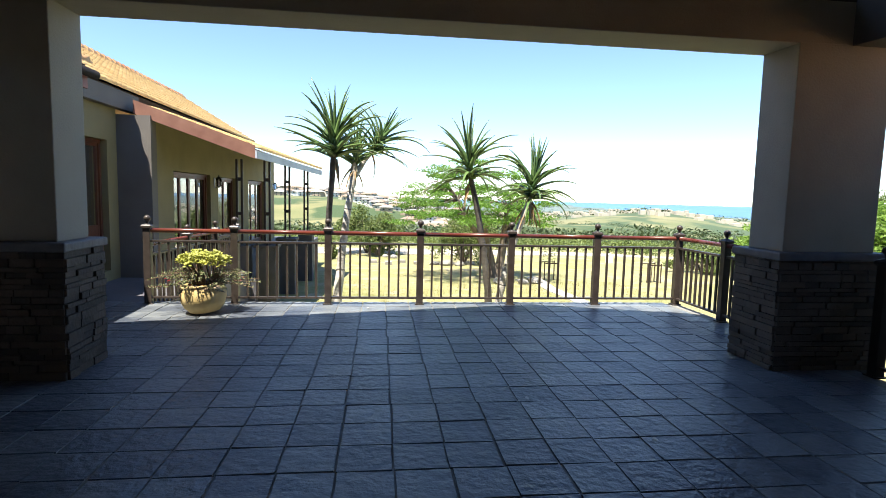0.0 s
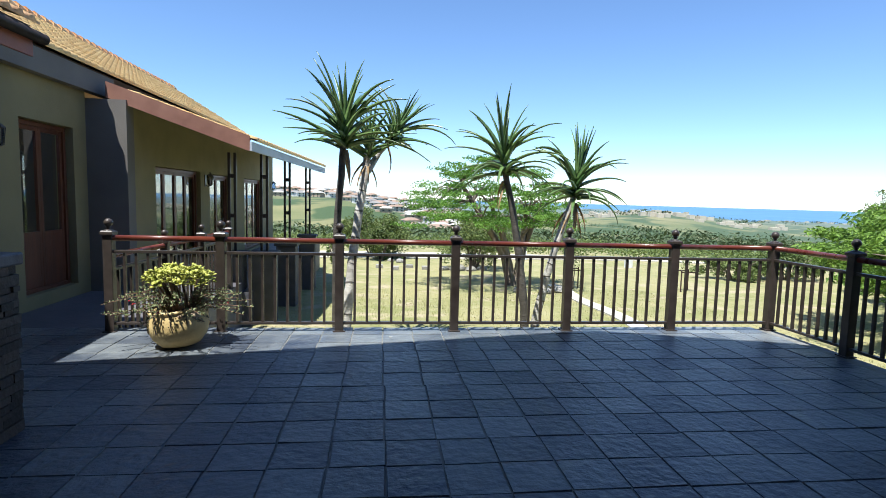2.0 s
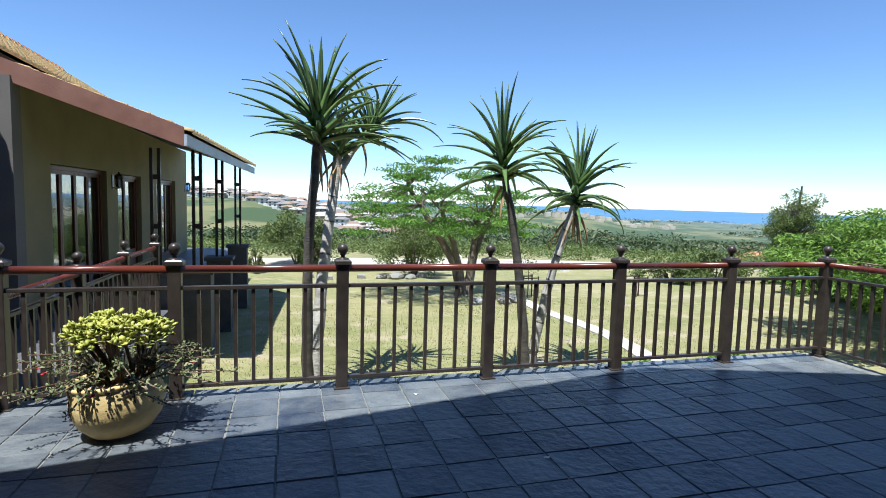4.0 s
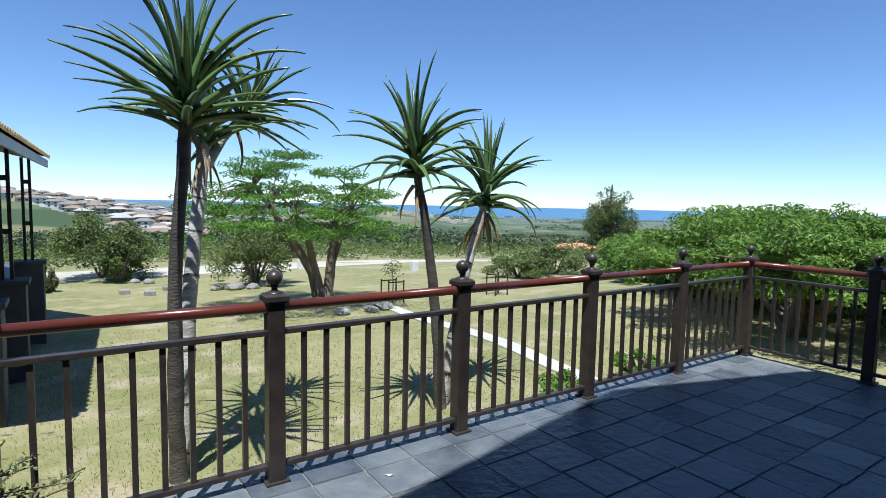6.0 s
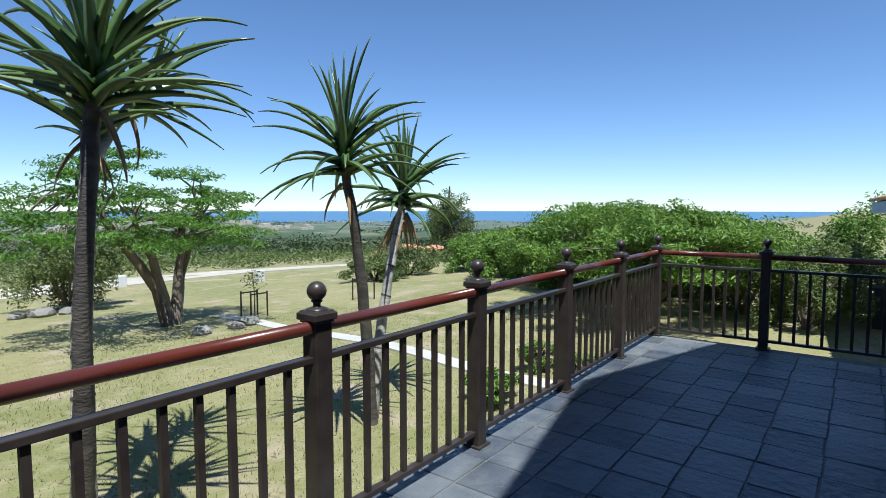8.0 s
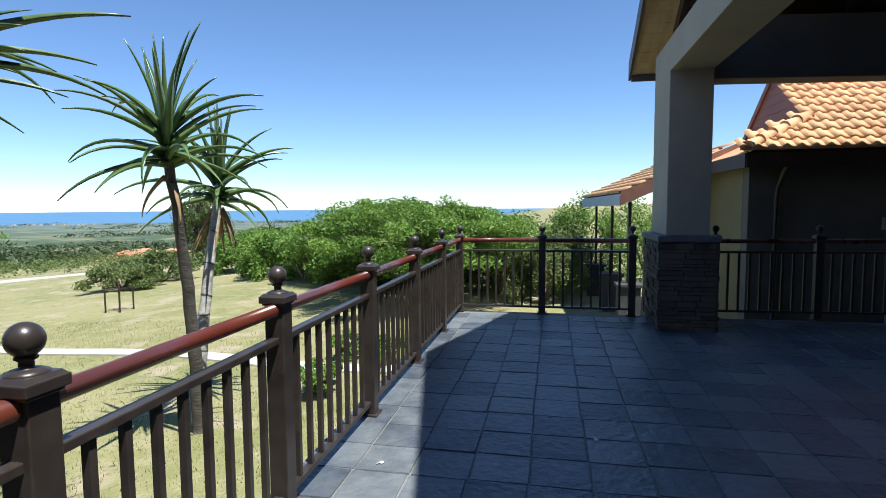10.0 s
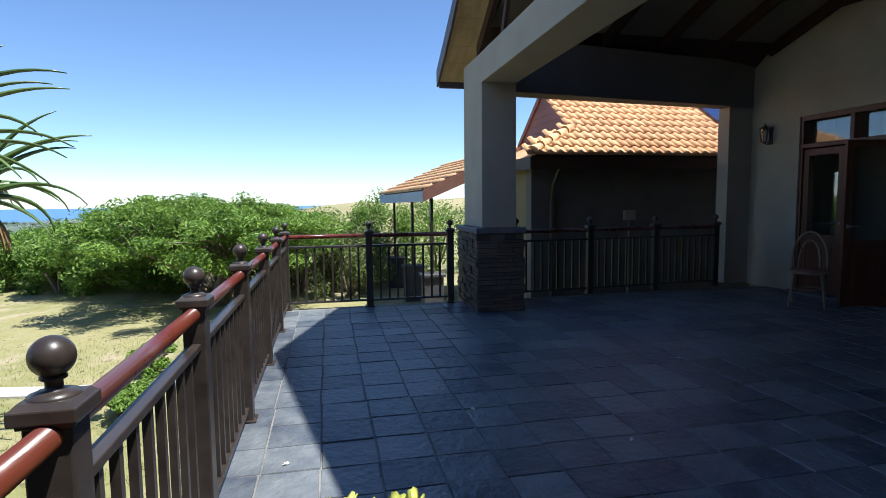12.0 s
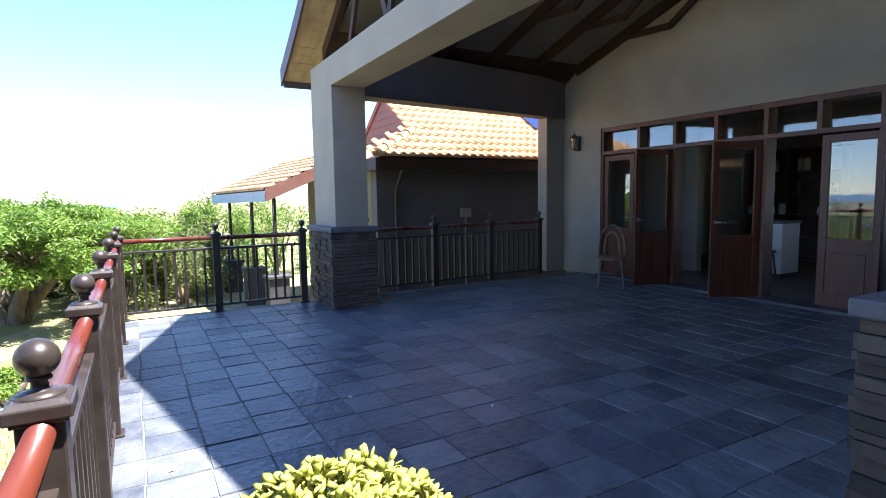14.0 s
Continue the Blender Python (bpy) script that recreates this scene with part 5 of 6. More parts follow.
def rosette(ob, top, axis, scale, n, seed, dry=3, droop=True):
    rnd = random.Random(seed)
    axis = Vector(axis).normalized()
    tilt = Vector((0, 0, 1)).rotation_difference(axis).to_matrix().to_4x4()
    for k in range(n + dry):
        f = k / n
        kind = "dry" if k >= n else "young" if f < 0.2 else "middle" if f < 0.58 else "old" if droop else "level"
        me = rnd.choice(ALOE_LEAVES[kind])
        o = new("leaf", me)
        o.parent = ob
        h = 0.28 - 0.36 * min(f, 1.0)
        if kind == "dry":
            h = -0.10 - 0.12 * rnd.random()
        yaw = k * 137.5 + rnd.uniform(-14, 14)
        o.matrix_basis = Matrix.Translation(top) @ tilt @ pose(0, 0, h * scale, 0, rnd.uniform(-6, 6), yaw) @ Matrix.Scale(scale * rnd.uniform(0.85, 1.12), 4)
        if kind == "dry":
            o["label"] = "withered brown leaf"


def tree_aloe(foot, top, lean, radius, scale, n, seed, bark, label, dry=3, extra=(), droop=True):
    base = Vector(ground_at(*foot))
    ob = empty("tree_aloe", base, 0, label, "aloe", "tree aloes beside the terrace")
    t = Vector(top) - base
    rnd = random.Random(seed)
    bm = bmesh.new()
    pts, radii = [], []
    for k in range(15):
        f = k / 14
        bow = Vector((lean[0], lean[1], 0)) * math.sin(f * math.pi)
        p = Vector((t.x * f, t.y * f, -0.12 + (t.z + 0.12) * f)) + bow + Vector((rnd.uniform(-0.008, 0.008), rnd.uniform(-0.008, 0.008), 0))
        pts.append(p)
        radii.append(radius * (1.25 - 0.55 * f ** 0.7) * rnd.uniform(0.95, 1.05))
    rings = add_tube(bm, pts, radii, 12)
    pts2 = [t, t + Vector((0, 0, 0.12 * scale)), t + Vector((0, 0, 0.3 * scale))]
    add_tube(bm, pts2, [radii[-1], radius * 0.5, 0.01], 8)
    part("trunk", bm, bark, ob, "", True)
    if bark is M_ALOE_BARK:
        for k in range(7):
            q = 1.5 + k * 1.7 + rnd.uniform(-0.4, 0.4)
            i = int(q)
            c = pts[i].lerp(pts[i + 1], q - i)
            d = (pts[i + 1] - pts[i]).normalized()
            d = (d + Vector((rnd.uniform(-0.5, 0.5), rnd.uniform(-0.4, 0.4), 0))).normalized()
            sb = bmesh.new()
            add_tube(sb, [c - d * 0.009, c + d * 0.009], [radii[i] * 1.06, radii[i] * 1.06], 12)
            part("leaf_scar", sb, M_ALOE_BARK_DARK, ob, "dark leaf scar ring")
    rosette(ob, t, (t.normalized() + Vector((0, 0, 1.2))), scale, n, seed, dry, droop)
    for (bx, by, bz), ax, sc, nn in extra:
        bm = bmesh.new()
        e = t + Vector((bx, by, bz))
        add_tube(bm, [t - Vector((0, 0, 0.25)), t.lerp(e, 0.5) - Vector((0, 0, 0.08)), e], [radii[-1], radius * 0.6, radius * 0.5], 10)
        part("branch", bm, bark, ob, "", True)
        rosette(ob, e, ax, sc, nn, seed + 5, 2, droop)
    return ob


tree_aloe((-0.87, 9.20), (-0.81, 8.91, 2.10), (-0.07, -0.05), 0.062, 1.13, 52, 1, M_ALOE_BARK_DARK, "tall tree aloe with a dark slim trunk", 2, droop=False)
tree_aloe((-0.84, 9.36), (-0.52, 9.80, 2.00), (-0.03, 0.0), 0.076, 0.98, 28, 2, M_ALOE_BARK, "pale-barked tree aloe with a forked leafy head", 4, [((0.34, 0.05, 0.24), (0.55, 0.0, 0.9), 1.0, 34)], droop=False)
tree_aloe((1.93, 9.36), (1.46, 9.23, 1.82), (0.07, 0.0), 0.062, 1.14, 40, 3, M_ALOE_BARK_DARK, "tree aloe with a curved dark trunk", 2)
tree_aloe((1.99, 9.44), (2.63, 9.52, 1.50), (-0.08, 0.0), 0.064, 1.18, 42, 4, M_ALOE_BARK, "leaning pale tree aloe with withered leaves", 12)


# ---- potted plant ----
M_POT = material("yellow_clay_pot", (0.48, 0.33, 0.12), (0.68, 0.52, 0.24), 7, (0.55, 0.8), 0.15, 40)
M_SOIL = material("dark_soil", (0.03, 0.02, 0.015), (0.07, 0.05, 0.035), 20, (0.9, 1.0), 0.6, 40)
M_JADE = material("jade_leaf", (0.19, 0.23, 0.03), (0.56, 0.54, 0.12), 14, (0.3, 0.5), 0.0, island_mix=0.7, spec=0.5)
M_TRAIL = material("trailing_leaf", (0.07, 0.10, 0.03), (0.20, 0.22, 0.09), 14, (0.4, 0.7), 0.0, island_mix=0.7)
M_STEM = material("brown_stem", (0.09, 0.05, 0.03), (0.18, 0.11, 0.07), 14, (0.7, 0.9), 0.2, 60)
M_PEBBLE = material("round_pebble", (0.38, 0.27, 0.17), (0.55, 0.44, 0.30), 9, (0.6, 0.8), 0.15, 40)
M_FLOWER = material("red_flower", (0.35, 0.01, 0.02), (0.55, 0.03, 0.05), 20, (0.4, 0.6), 0.0)
POT = (-2.09, 6.49, 0.0)
pot = empty("plant_pot", POT, 0, "squat yellow clay bowl with dark trailing stems", "plant pot")
bm = bmesh.new()
add_lathe(bm, [(0, 0), (0.14, 0), (0.165, 0.01), (0.225, 0.08), (0.252, 0.155), (0.256, 0.22), (0.240, 0.285), (0.236, 0.305), (0.246, 0.318), (0.244, 0.332), (0.228, 0.336), (0.216, 0.318), (0.218, 0.28), (0.0, 0.275)], (0, 0, 0), 48)
part("bowl", bm, M_POT, pot, "", True)
bm = bmesh.new()
add_lathe(bm, [(0, 0.292), (0.12, 0.29), (0.219, 0.284)], (0, 0, 0), 32)
part("soil", bm, M_SOIL, pot)
rnd = random.Random(77)
for ang, reach in ((214, 0.20), (238, 0.20), (271, 0.17), (300, 0.12)):
    c, s_ = math.cos(radians(ang)), math.sin(radians(ang))
    line = [(0.19, 0.305), (0.236, 0.345), (0.254, 0.325), (0.250, 0.29), (0.264, 0.22), (0.260, 0.155), (0.236, 0.09)]
    n = 4 + int(reach / 0.07)
    bm = bmesh.new()
    pts = [Vector((r * c, r * s_, z)) + Vector((-s_, c, 0)) * (0.02 * k * 0.3 + rnd.uniform(-0.006, 0.006)) for k, (r, z) in enumerate(line[:n])]
    add_tube(bm, pts, 0.0035, 6)
    for p, q in zip(pts[1:], pts[2:]):
        for f in (0.1, 0.45, 0.8):
            o = p.lerp(q, f) + Vector((-s_, c, 0)) * rnd.uniform(-0.016, 0.016)
            g = bmesh.ops.create_icosphere(bm, subdivisions=1, radius=rnd.uniform(0.005, 0.009))
            bmesh.ops.translate(bm, verts=g["verts"], vec=o)
    part("trailing_stem", bm, M_SOIL, pot, "dark trailing stem with beady leaves")
pot.rotation_euler = (0, radians(-6), 0)
pot.location.z = 0.018
rnd = random.Random(8)
for x, y, r in ((0.05, -0.17, 0.055), (0.14, -0.12, 0.06), (-0.09, -0.16, 0.045), (0.17, 0.02, 0.04)):
    bm = bmesh.new()
    bmesh.ops.create_icosphere(bm, subdivisions=3, radius=r)
    for v in bm.verts:
        v.co = Vector((v.co.x * 1.15 + x, v.co.y + y, v.co.z * 0.75 + 0.315)) + v.co * 0.1 * noise.noise(v.co * 12 + Vector((x * 50, 0, 0)))
    ob = mesh_object("pebble", bm, M_PEBBLE, None, smooth=True)
    ob.location = POT
    tagged(ob, "smooth rounded pebble lying in the plant pot", "pebble", "pebbles in the pot")
jade = empty("jade_plant", (POT[0], POT[1] - 0.025, 0.27), 0, "jade plant with a flat yellow-green leafy crown", "plant")
stems, leaves = bmesh.new(), bmesh.new()


def fat_leaf(bm, p, d, l, w):
    """A thick rounded succulent leaf."""
    d = d.normalized()
    s = d.cross(Vector((rnd.uniform(-1, 1), rnd.uniform(-1, 1), 1.2))).normalized()
    n = s.cross(d)
    ring = [bm.verts.new(p + d * l * a + s * w * b) for a, b in ((0.35, 0.42), (0.72, 0.5), (0.98, 0.22), (0.98, -0.22), (0.72, -0.5), (0.35, -0.42))]
    tip0, up, dn = bm.verts.new(p), bm.verts.new(p + d * l * 0.6 + n * w * 0.16), bm.verts.new(p + d * l * 0.6 - n * w * 0.16)
    loop = [tip0] + ring
    for i in range(7):
        bm.faces.new((loop[i], loop[(i + 1) % 7], up))
        bm.faces.new((loop[(i + 1) % 7], loop[i], dn))


for k in range(120):
    a, q = k * 2.39996, math.sqrt((k + 0.5) / 120)
    tip = Vector((0.27 * q * math.cos(a), 0.25 * q * math.sin(a), 0.345 + 0.08 * (1 - q * q) + rnd.uniform(-0.05, 0.03)))
    if k % 7 == 0:
        root = Vector((0.05 * math.cos(a), 0.05 * math.sin(a), 0))
        add_tube(stems, [root, root.lerp(tip, 0.4) + Vector((0.02, 0.01, 0)), tip.lerp(root, 0.25), tip], [0.016, 0.012, 0.008, 0.005], 7)
    for j in range(9):
        d = Vector((rnd.uniform(-1, 1), rnd.uniform(-1, 1), rnd.uniform(-0.15, 1.0)))
        fat_leaf(leaves, tip + d * 0.012, d, rnd.uniform(0.035, 0.055), rnd.uniform(0.024, 0.036))
part("stem", stems, M_STEM, jade)
part("foliage", leaves, M_JADE, jade, "", True)
trail = empty("trailing_succulent", (POT[0], POT[1], 0.29), 0, "thorny trailing succulent with small red flowers", "plant")
stems, leaves, flowers = bmesh.new(), bmesh.new(), bmesh.new()
for k in range(44):
    a = k * 2.39996
    reach = rnd.uniform(0.34, 0.70)
    rise = rnd.uniform(0.06, 0.24)
    pts = [Vector((0.06 * math.cos(a), 0.06 * math.sin(a), 0)), Vector((0.5 * reach * math.cos(a), 0.5 * reach * math.sin(a), rise)), Vector((reach * math.cos(a + 0.15), reach * math.sin(a + 0.15), rise * rnd.uniform(0.4, 1.1)))]
    one = bmesh.new()
    add_tube(one, pts, [0.005, 0.004, 0.0032, 0.002][:len(pts)], 5)
    part("stem", one, M_STEM, trail)
    for j in range(56):
        f = rnd.uniform(0.25, 1.0) * (len(pts) - 1)
        i = min(int(f), len(pts) - 2)
        p = pts[i].lerp(pts[i + 1], f - i)
        d = Vector((rnd.uniform(-1, 1), rnd.uniform(-1, 1), rnd.uniform(-0.5, 1)))
        fat_leaf(leaves, p + d * rnd.uniform(0, 0.012), d, rnd.uniform(0.014, 0.030), rnd.uniform(0.008, 0.014))
    if k in (3, 9, 15, 21, 30):
        for j in range(6):
            d = Vector((rnd.uniform(-1, 1), rnd.uniform(-1, 1), rnd.uniform(0, 1)))
            fat_leaf(flowers, pts[-1], d, 0.016, 0.012)
part("foliage", leaves, M_TRAIL, trail)
part("flowers", flowers, M_FLOWER, trail, "small crimson flowers")

# ---- the estate on the hill and the far town ----
M_HOUSE = [material("house_wall_" + n, a, b, 0.4, (0.8, 0.95), 0.0) for n, a, b in (("cream", (0.46, 0.40, 0.31), (0.56, 0.50, 0.40)), ("white", (0.62, 0.60, 0.56), (0.72, 0.70, 0.66)), ("tan", (0.34, 0.26, 0.18), (0.44, 0.35, 0.25)))]
M_HROOF = [material("house_roof_" + n, a, b, 0.5, (0.7, 0.9), 0.0) for n, a, b in (("grey", (0.17, 0.16, 0.155), (0.25, 0.235, 0.225)), ("brown", (0.22, 0.15, 0.11), (0.30, 0.21, 0.16)), ("pale", (0.36, 0.34, 0.31), (0.45, 0.43, 0.40)))]
M_HGLASS = material("dark_window", (0.03, 0.035, 0.04), (0.06, 0.065, 0.07), 1, (0.1, 0.3), 0.0)


def hill_house(w, d, h, wall, roof, label, place, yaw, two=True):
    ob = empty("house", place, yaw, label, "house", "houses of the hill estate")
    bm = bmesh.new()
    add_box(bm, (-w / 2, -d / 2, -3), (w / 2, d / 2, h))
    if two:
        add_box(bm, (-w / 2 - 2.2, -d / 2 + 0.8, -3), (-w / 2, d / 2 - 1, h * 0.55))
    part("wall", bm, wall, ob)
    bm = bmesh.new()
    o, r = 0.6, min(w, d) * 0.22
    base = [(-w / 2 - o, -d / 2 - o), (w / 2 + o, -d / 2 - o), (w / 2 + o, d / 2 + o), (-w / 2 - o, d / 2 + o)]
    lo = [bm.verts.new((x, y, h)) for x, y in base]
    hi = [bm.verts.new((x * 0.45, y * 0.12, h + r)) for x, y in base]
    for k in range(4):
        bm.faces.new((lo[k], lo[(k + 1) % 4], hi[(k + 1) % 4], hi[k]))
    bm.faces.new(hi)
    bm.faces.new(lo[::-1])
    part("roof", bm, roof, ob)
    n = max(2, int(w / 3))
    shared = None
    for lev in range(2 if h > 2.2 and two is not None else 1):
        for k in range(n):
            x, z = -w / 2 + w * (k + 0.5) / n, 0.85 + lev * 1.2
            if shared is None:
                o1 = part("window", box_bm((-0.4, -0.06, -0.34), (0.4, 0.06, 0.34)), M_HGLASS, ob)
                shared = o1.data
            else:
                o1 = new("window", shared)
                o1.parent = ob
            o1.location = (x, -d / 2 - 0.02, z)
    return ob


rnd = random.Random(17)
kinds = []
for i in range(7):
    w, d, h = rnd.uniform(3.8, 6.2), rnd.uniform(3.4, 4.6), rnd.choice((1.8, 2.6, 2.8))
    wi, ri = i % 3, (i * 2 + 1) % 3
    label = ("cream", "white", "tan")[wi] + " plastered villa with a " + ("grey", "brown", "pale")[ri] + " hipped roof"
    kinds.append((w, d, h, M_HOUSE[wi], M_HROOF[ri], label, i % 2 == 0))
made = {}
spots = []
tries = 0
while len(spots) < 300 and tries < 12000:
    tries += 1
    b = rnd.uniform(-13, 10.5)
    r = 165 + 320 * rnd.random() ** 1.3
    x, y = r * math.sin(radians(b)), r * math.cos(radians(b))
    if r < 168 + min(150, 14.0 * max(0, 5.5 - b)) or any((x - p) ** 2 + (y - q) ** 2 < 6.8 ** 2 for p, q in spots):
        continue
    spots.append((x, y))
    k = rnd.randrange(7)
    place, yaw = (x, y, height(x, y)), rnd.uniform(-35, 35)
    if k in made:
        copy_thing(made[k], pose(*place, 0, 0, yaw))
    else:
        made[k] = hill_house(*kinds[k][:6], place, yaw, kinds[k][6])
# red-roofed houses below the lane
M_RED = material("orange_roof", (0.52, 0.22, 0.11), (0.64, 0.30, 0.16), 0.6, (0.7, 0.9), 0.0)
for x, y, w, yaw in ((52.5, 53.5, 7, 10), (57.6, 52.6, 4.5, 30)):
    tagged(hill_house(w, 6, 2.8, M_HOUSE[0], M_RED, "low house with an orange tiled roof", (x, y, -7.6), yaw, False), group="orange-roofed houses")
bm = bmesh.new()
for k in range(190):
    if k < 150:
        b, r = rnd.gauss(24, 7), rnd.uniform(430, 700)
    else:
        b, r = rnd.uniform(35, 46), rnd.uniform(1000, 1150)
    x, y = r * math.sin(radians(b)), r * math.cos(radians(b))
    w, d, h = rnd.uniform(4, 7), rnd.uniform(4, 6), rnd.uniform(1.8, 3.2)
    if k >= 150:
        w, d, h = w * 0.8, d * 0.7, h * 0.7
    z = height(x, y)
    add_box(bm, (x - w / 2, y - d / 2, z - 4), (x + w / 2, y + d / 2, z + h))
tagged(mesh_object("distant_town", bm, M_HOUSE[0]), "scattered pale houses of a distant town", "town", "", "stuff")

# ---- small things on the lawn ----
def sapling(x, y, seed, label):
    z = height(x, y)
    ob = empty("sapling", (x, y, z), 0, label, "sapling", "staked saplings on the lawn")
    bm = bmesh.new()
    add_tube(bm, [(0, 0, -0.05), (0.02, 0, 0.5), (-0.02, 0.02, 1.1)], [0.02, 0.015, 0.006], 7)
    part("stem", bm, M_BARK, ob)
    for dx, dy in ((-0.22, -0.2), (0.22, -0.2), (0.22, 0.2), (-0.22, 0.2)):
        part("stake", box_bm((dx - 0.015, dy - 0.015, -0.05), (dx + 0.015, dy + 0.015, 0.62), 0.003), M_RAFTER, ob)
    for dy in (-0.2, 0.2):
        part("crossbar", box_bm((-0.22, dy - 0.012, 0.56), (0.22, dy + 0.012, 0.59)), M_RAFTER, ob)
    cloud_object("foliage", [((0.0, 0, 0.85), (0.3, 0.3, 0.28), 130), ((0.1, 0.05, 1.0), (0.2, 0.2, 0.2), 60)], 0.07, M_SHRUB, seed, ob)
    return ob


sapling(5.3, 16.6, 51, "thin sapling held by four timber stakes")
sapling(8.5, 16.2, 52, "leafy sapling inside a timber stake frame")
M_ROCK = material("pale_rock", (0.20, 0.19, 0.17), (0.36, 0.34, 0.31), 6, (0.8, 0.95), 0.4, 25)
rnd = random.Random(9)
for x, y, s in ((2.7, 22.2, 0.3), (3.2, 22.0, 0.22), (2.2, 22.4, 0.2), (4.6, 15.8, 0.24), (4.2, 15.6, 0.18), (3.5, 15.7, 0.2), (0.6, 25.2, 0.2), (0.2, 25.6, 0.16), (3.7, 22.3, 0.2)):
    bm = bmesh.new()
    bmesh.ops.create_icosphere(bm, subdivisions=2, radius=s)
    for v in bm.verts:
        v.co = v.co * (1 + 0.35 * noise.noise(v.co * 5 + Vector((x, y, 0))))
        v.co.z *= 0.6
    ob = mesh_object("rock", bm, M_ROCK)
    ob.location = (x, y, height(x, y) + s * 0.25)
    tagged(ob, "pale garden rock half sunk in the lawn", "rock", "garden rocks")
for x, y in ((6.6, 27.0), (10.6, 24.2), (-0.3, 22.9), (0.3, 22.2), (0.9, 23.1), (1.5, 22.6)):
    bm = box_bm((-0.14, -0.14, -0.1), (0.14, 0.14, 0.42 if x > 3 else 0.14), 0.02)
    ob = mesh_object("marker_block", bm, M_WHITE if x > 3 else M_ROCK)
    ob.location = (x, y, height(x, y))
    tagged(ob, "low pale block standing on the grass" if x > 3 else "low grey stone block on the lawn", "marker", "blocks on the lawn")

# ---- grass ----
rng = np.random.default_rng(6)
V, F = [], []
M_GRASS = material("grass_blade", (0.18, 0.19, 0.06), (0.35, 0.315, 0.15), 2.0, (0.7, 0.9), 0.0, island_mix=0.6, trans=0.2)
for k in range(26000):
    y = 7.25 + 9.0 * rng.random() ** 1.6
    x = -2.4 + 9.5 * rng.random()
    z = height(x, y)
    h, a, w = rng.uniform(0.02, 0.05), rng.uniform(0, math.tau), rng.uniform(0.003, 0.006)
    dx, dy = math.cos(a), math.sin(a)
    lx, ly = rng.uniform(-0.03, 0.03), rng.uniform(-0.03, 0.03)
    n = len(V)
    V += [(x - dx * w, y - dy * w, z - 0.01), (x + dx * w, y + dy * w, z - 0.01), (x + lx, y + ly, z + h)]
    F.append((n, n + 1, n + 2))
me = bpy.data.meshes.new("grass")
me.from_pydata(V, [], F)
me.materials.append(M_GRASS)
tagged(new("grass", me), "short dry lawn grass below the terrace", "grass", "", "stuff")

# ---- scraps on the terrace floor ----
rnd = random.Random(33)
M_SCRAP = material("pale_scrap", (0.5, 0.48, 0.44), (0.7, 0.68, 0.64), 30, (0.7, 0.9), 0.0)
for x, y in ((-1.05, 2.15), (-0.95, 2.22), (-0.35, 4.85), (1.0, 3.6), (1.6, 2.9), (0.3, 5.6), (2.3, 3.4), (-0.2, 6.75)):
    bm = bmesh.new()
    n = 9
    ring = [bm.verts.new((rnd.uniform(0.012, 0.03) * math.cos(k * math.tau / n), rnd.uniform(0.008, 0.02) * math.sin(k * math.tau / n), 0.004 + rnd.uniform(0, 0.006))) for k in range(n)]
    top = bm.verts.new((0, 0, 0.009))
    for k in range(n):
        bm.faces.new((ring[k], ring[(k + 1) % n], top))
    ob = mesh_object("leaf_scrap", bm, M_SCRAP)
    ob.location = (x, y, 0.0)
    ob.rotation_euler = (0, 0, rnd.uniform(0, 6))
    tagged(ob, "tiny pale dry scrap lying on the slate", "litter", "scraps on the floor")

# ---- roof tiles ----
def roof_piece_mesh(mat):
    bm = bmesh.new()
    tile_shape(bm, Matrix.Identity(4))
    me = bpy.data.meshes.new("roof_tile")
    bm.to_mesh(me)
    bm.free()
    me.polygons.foreach_set("use_smooth", [True] * len(me.polygons))
    me.materials.append(mat)
    return me


east_up = Vector((PX - GX, 0, PZ - GZ))
east = roof_tiles((GX - 0.03, EY + 0.1, GZ + 0.02), (0, -1, 0), east_up, 54, int(east_up.length / 0.265) + 1, lambda p: p.x < PX and p.y < (EY + 0.1 - (p.x - GX) * (EY - GY) / (FX - GX) if p.x < FX else GY + 0.1))
piece = roof_piece_mesh(M_TILE_PART)
deck = bpy.data.objects["roof_east"]
rest = bmesh.new()
count = 0
for m in east:
    if m.translation.y > -1.6 and count < 290:
        o = new("roof_tile", piece)
        o.parent = deck
        o.matrix_basis = m
        count += 1
    else:
        tile_shape(rest, m)
tagged(mesh_object("tiling", rest, M_TILE, deck, smooth=True), kind="stuff")
for name, org, up, n, rows in (("roof_west", (EX + 0.04, 7.33, EZ + 0.02), slope, 73, 10), ("roof_west_near", (-3.68, 2.0, 2.97), Vector((-2.88, 0, 1.15)), 30, 12), ("roof_verandah", VA + Vector((0.05, 0.1, 0.02)), VB - VA, 39, 8), ("roof_patio", (7.62, 4.63, 1.585), Vector((0.0, -2.03, 0.88)), 25, 8)):
    bm = bmesh.new()
    along = VC - VA if name == "roof_verandah" else (4.4, 0.43, -0.04) if name == "roof_patio" else (0, 1, 0)
    for m in roof_tiles(org, along, up, n, rows, lambda p: True):
        tile_shape(bm, m)
    # west slopes and verandah take the copy with sun in its colour
    tagged(mesh_object("tiling", bm, M_TILE_SUNLIT if name in ("roof_west", "roof_verandah") else M_TILE, bpy.data.objects[name], smooth=True), kind="stuff")
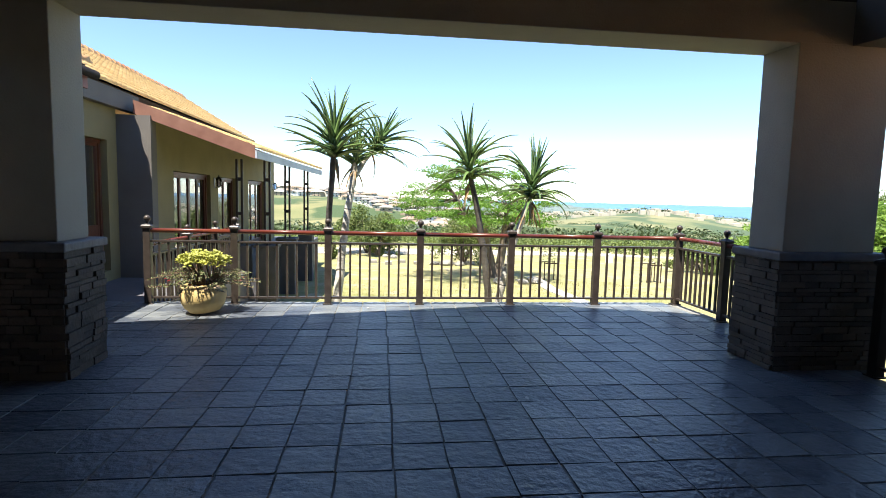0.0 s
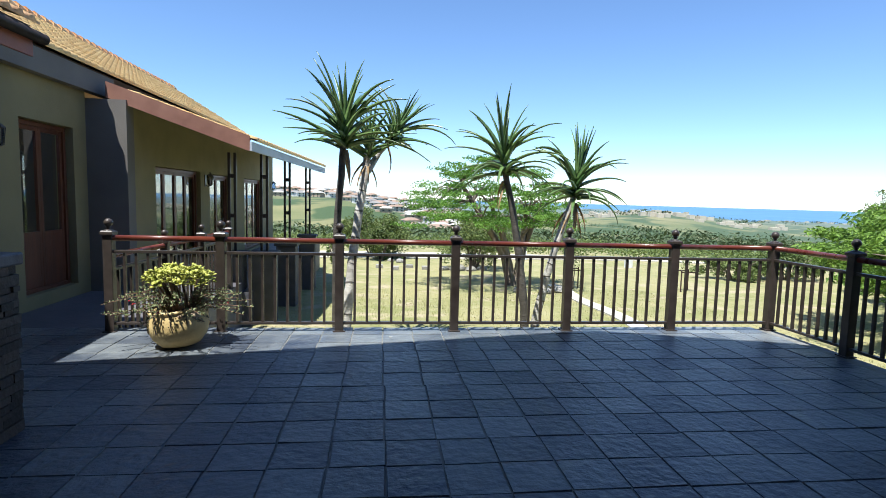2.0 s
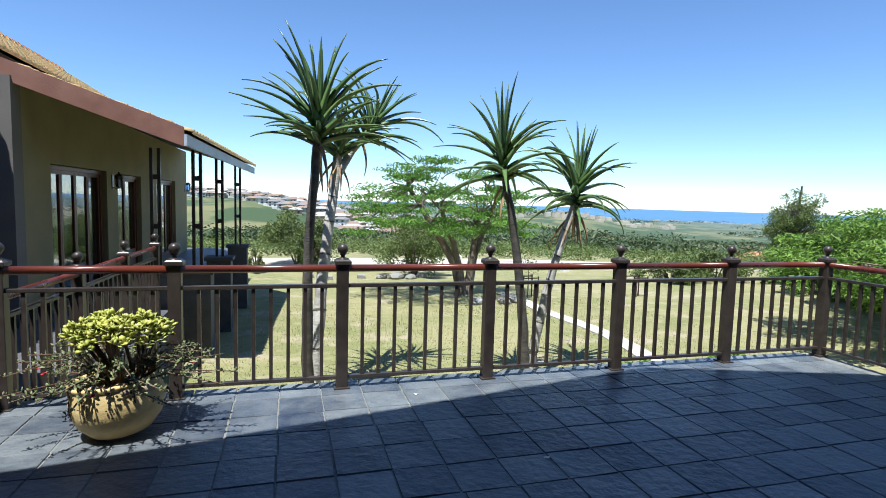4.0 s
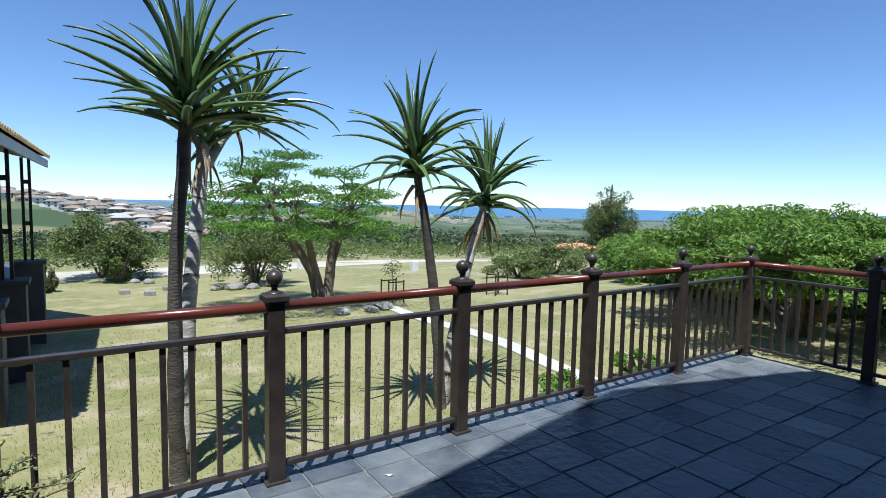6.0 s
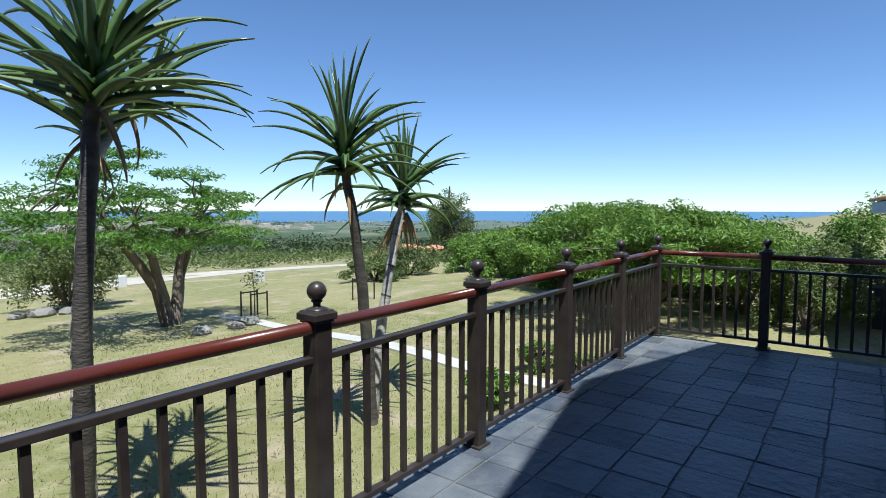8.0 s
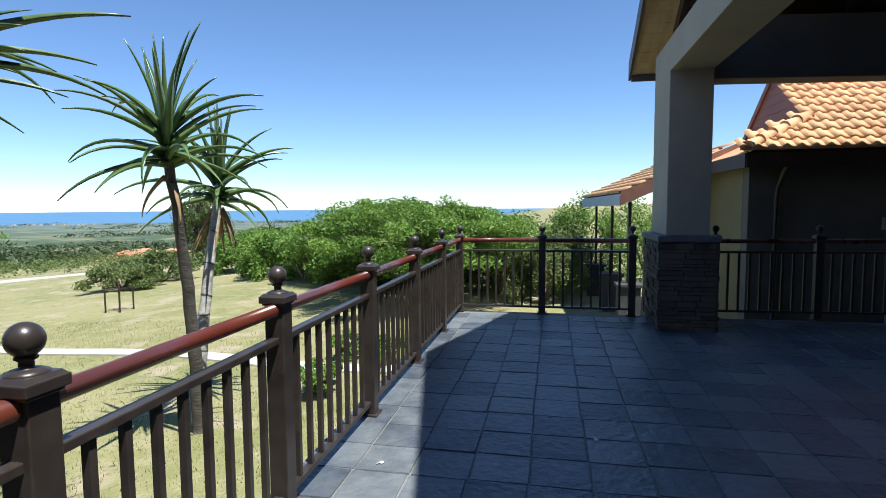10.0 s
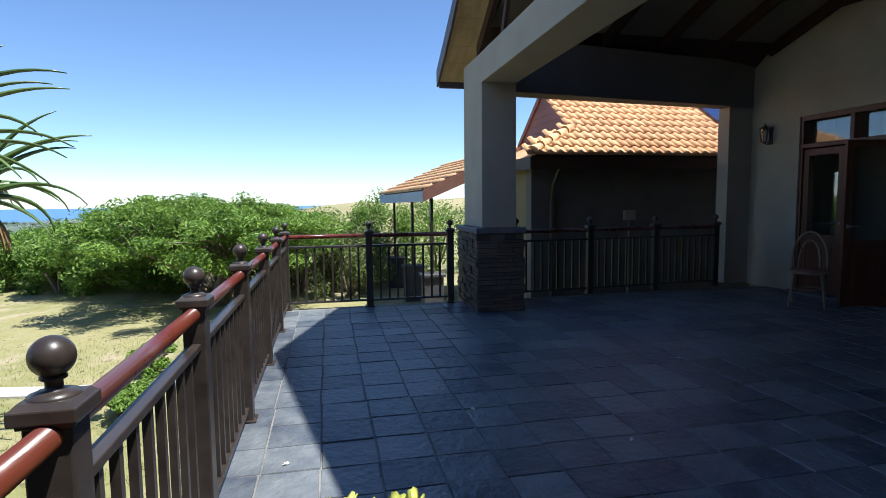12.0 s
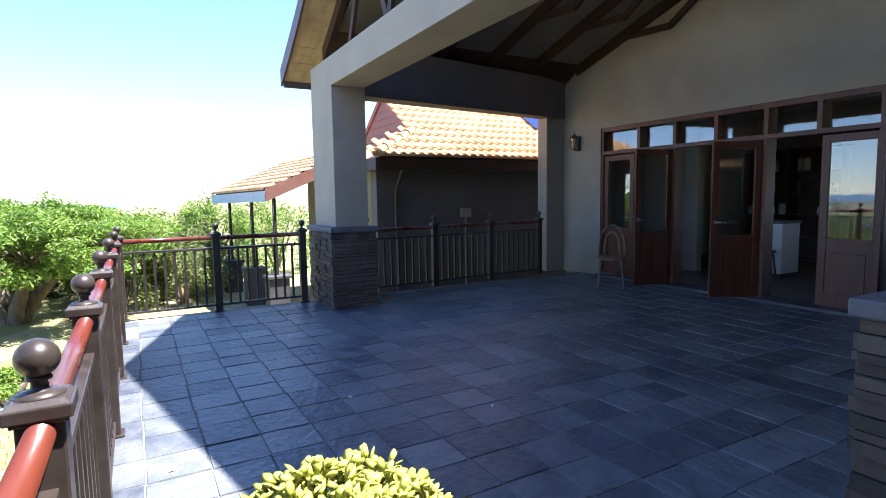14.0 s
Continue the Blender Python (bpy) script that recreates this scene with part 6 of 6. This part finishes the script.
for a, b, name in (((RXX, 7.4, RZ + 0.05), (RXX, RIDGE_Y, RZ + 0.05), "roof_west_back"), ((GX, EY, GZ + 0.05), (FX, GY, FZ + 0.06), "roof_east_hip"), ((PX, GY + 0.1, PZ + 0.06), (PX, -6.0, PZ + 0.06), "roof_east_back")):
    bm = bmesh.new()
    a, b = Vector(a), Vector(b)
    n = int((b - a).length / 0.27)
    for k in range(n):
        p, q = a.lerp(b, k / n), a.lerp(b, (k + 1.08) / n)
        add_tube(bm, [p + Vector((0, 0, 0.02)), q + Vector((0, 0, -0.005))], [0.088, 0.074], 10)
    mesh_object("ridge_tiles", bm, M_TILE, bpy.data.objects[name], "rounded terracotta ridge tiles", True)
# ---- pieces of walls and floors ----
for ob, bm in STONES:
    mesh_object("stone", bm, M_STONE, ob)
TILE = 0.302
rnd = random.Random(5)


def tile_bm(bm, x, y, s, z):
    e = 0.004
    w = s / 2 - 0.0022
    j = [rnd.uniform(-0.0025, 0.0025) for _ in range(4)]
    top = [bm.verts.new((x + a * (w - e), y + b * (w - e), z + j[k])) for k, (a, b) in enumerate(((-1, -1), (1, -1), (1, 1), (-1, 1)))]
    low = [bm.verts.new((x + a * w, y + b * w, -0.012)) for a, b in ((-1, -1), (1, -1), (1, 1), (-1, 1))]
    bm.faces.new(top)
    for k in range(4):
        bm.faces.new((low[k], low[(k + 1) % 4], top[(k + 1) % 4], top[k]))


floor = bpy.data.objects["floor"]
kinds = []
shift = [rnd.uniform(-0.012, 0.0) for _ in range(31)]
for i in range(10):
    bm = bmesh.new()
    tile_bm(bm, 0, 0, TILE - rnd.uniform(0, 0.003), 0)
    me = bpy.data.meshes.new("tile")
    bm.to_mesh(me)
    bm.free()
    me.materials.append(M_SLATE)
    kinds.append(me)
rest = bmesh.new()
count = 0
ny = int((Y1 - 0.02 - Y0) / TILE)
for j in range(ny, -2, -1):
    y = 6.88 + TILE * (0.5 + j - ny)
    for i in range(-17, 14):
        x = 0.02 + TILE * (i + 0.5) + (0.004 * ((j * 7) % 3 - 1))
        if not (X0 < x - TILE / 2 and x + TILE / 2 < X1 + 0.03):
            continue
        inside_col = any(abs(x - cx) < 0.15 and abs(y - CY) < 0.15 for cx in CX)
        if inside_col:
            continue
        if -2.2 < x < 3.0 and 2.1 < y and count < 300:
            o = new("tile", kinds[rnd.randrange(10)])
            o.parent = floor
            o.location = (x + rnd.uniform(-0.003, 0.003), y + shift[i + 17], rnd.uniform(-0.0015, 0.0015))
            o.rotation_euler = (0, 0, rnd.randrange(4) * math.pi / 2 + rnd.uniform(-0.004, 0.004))
            count += 1
        else:
            tile_bm(rest, x, y + shift[i + 17], TILE - rnd.uniform(0, 0.003), rnd.uniform(-0.0015, 0.0015))
o = mesh_object("tiling", rest, M_SLATE_REST, floor)
tagged(o, kind="stuff")
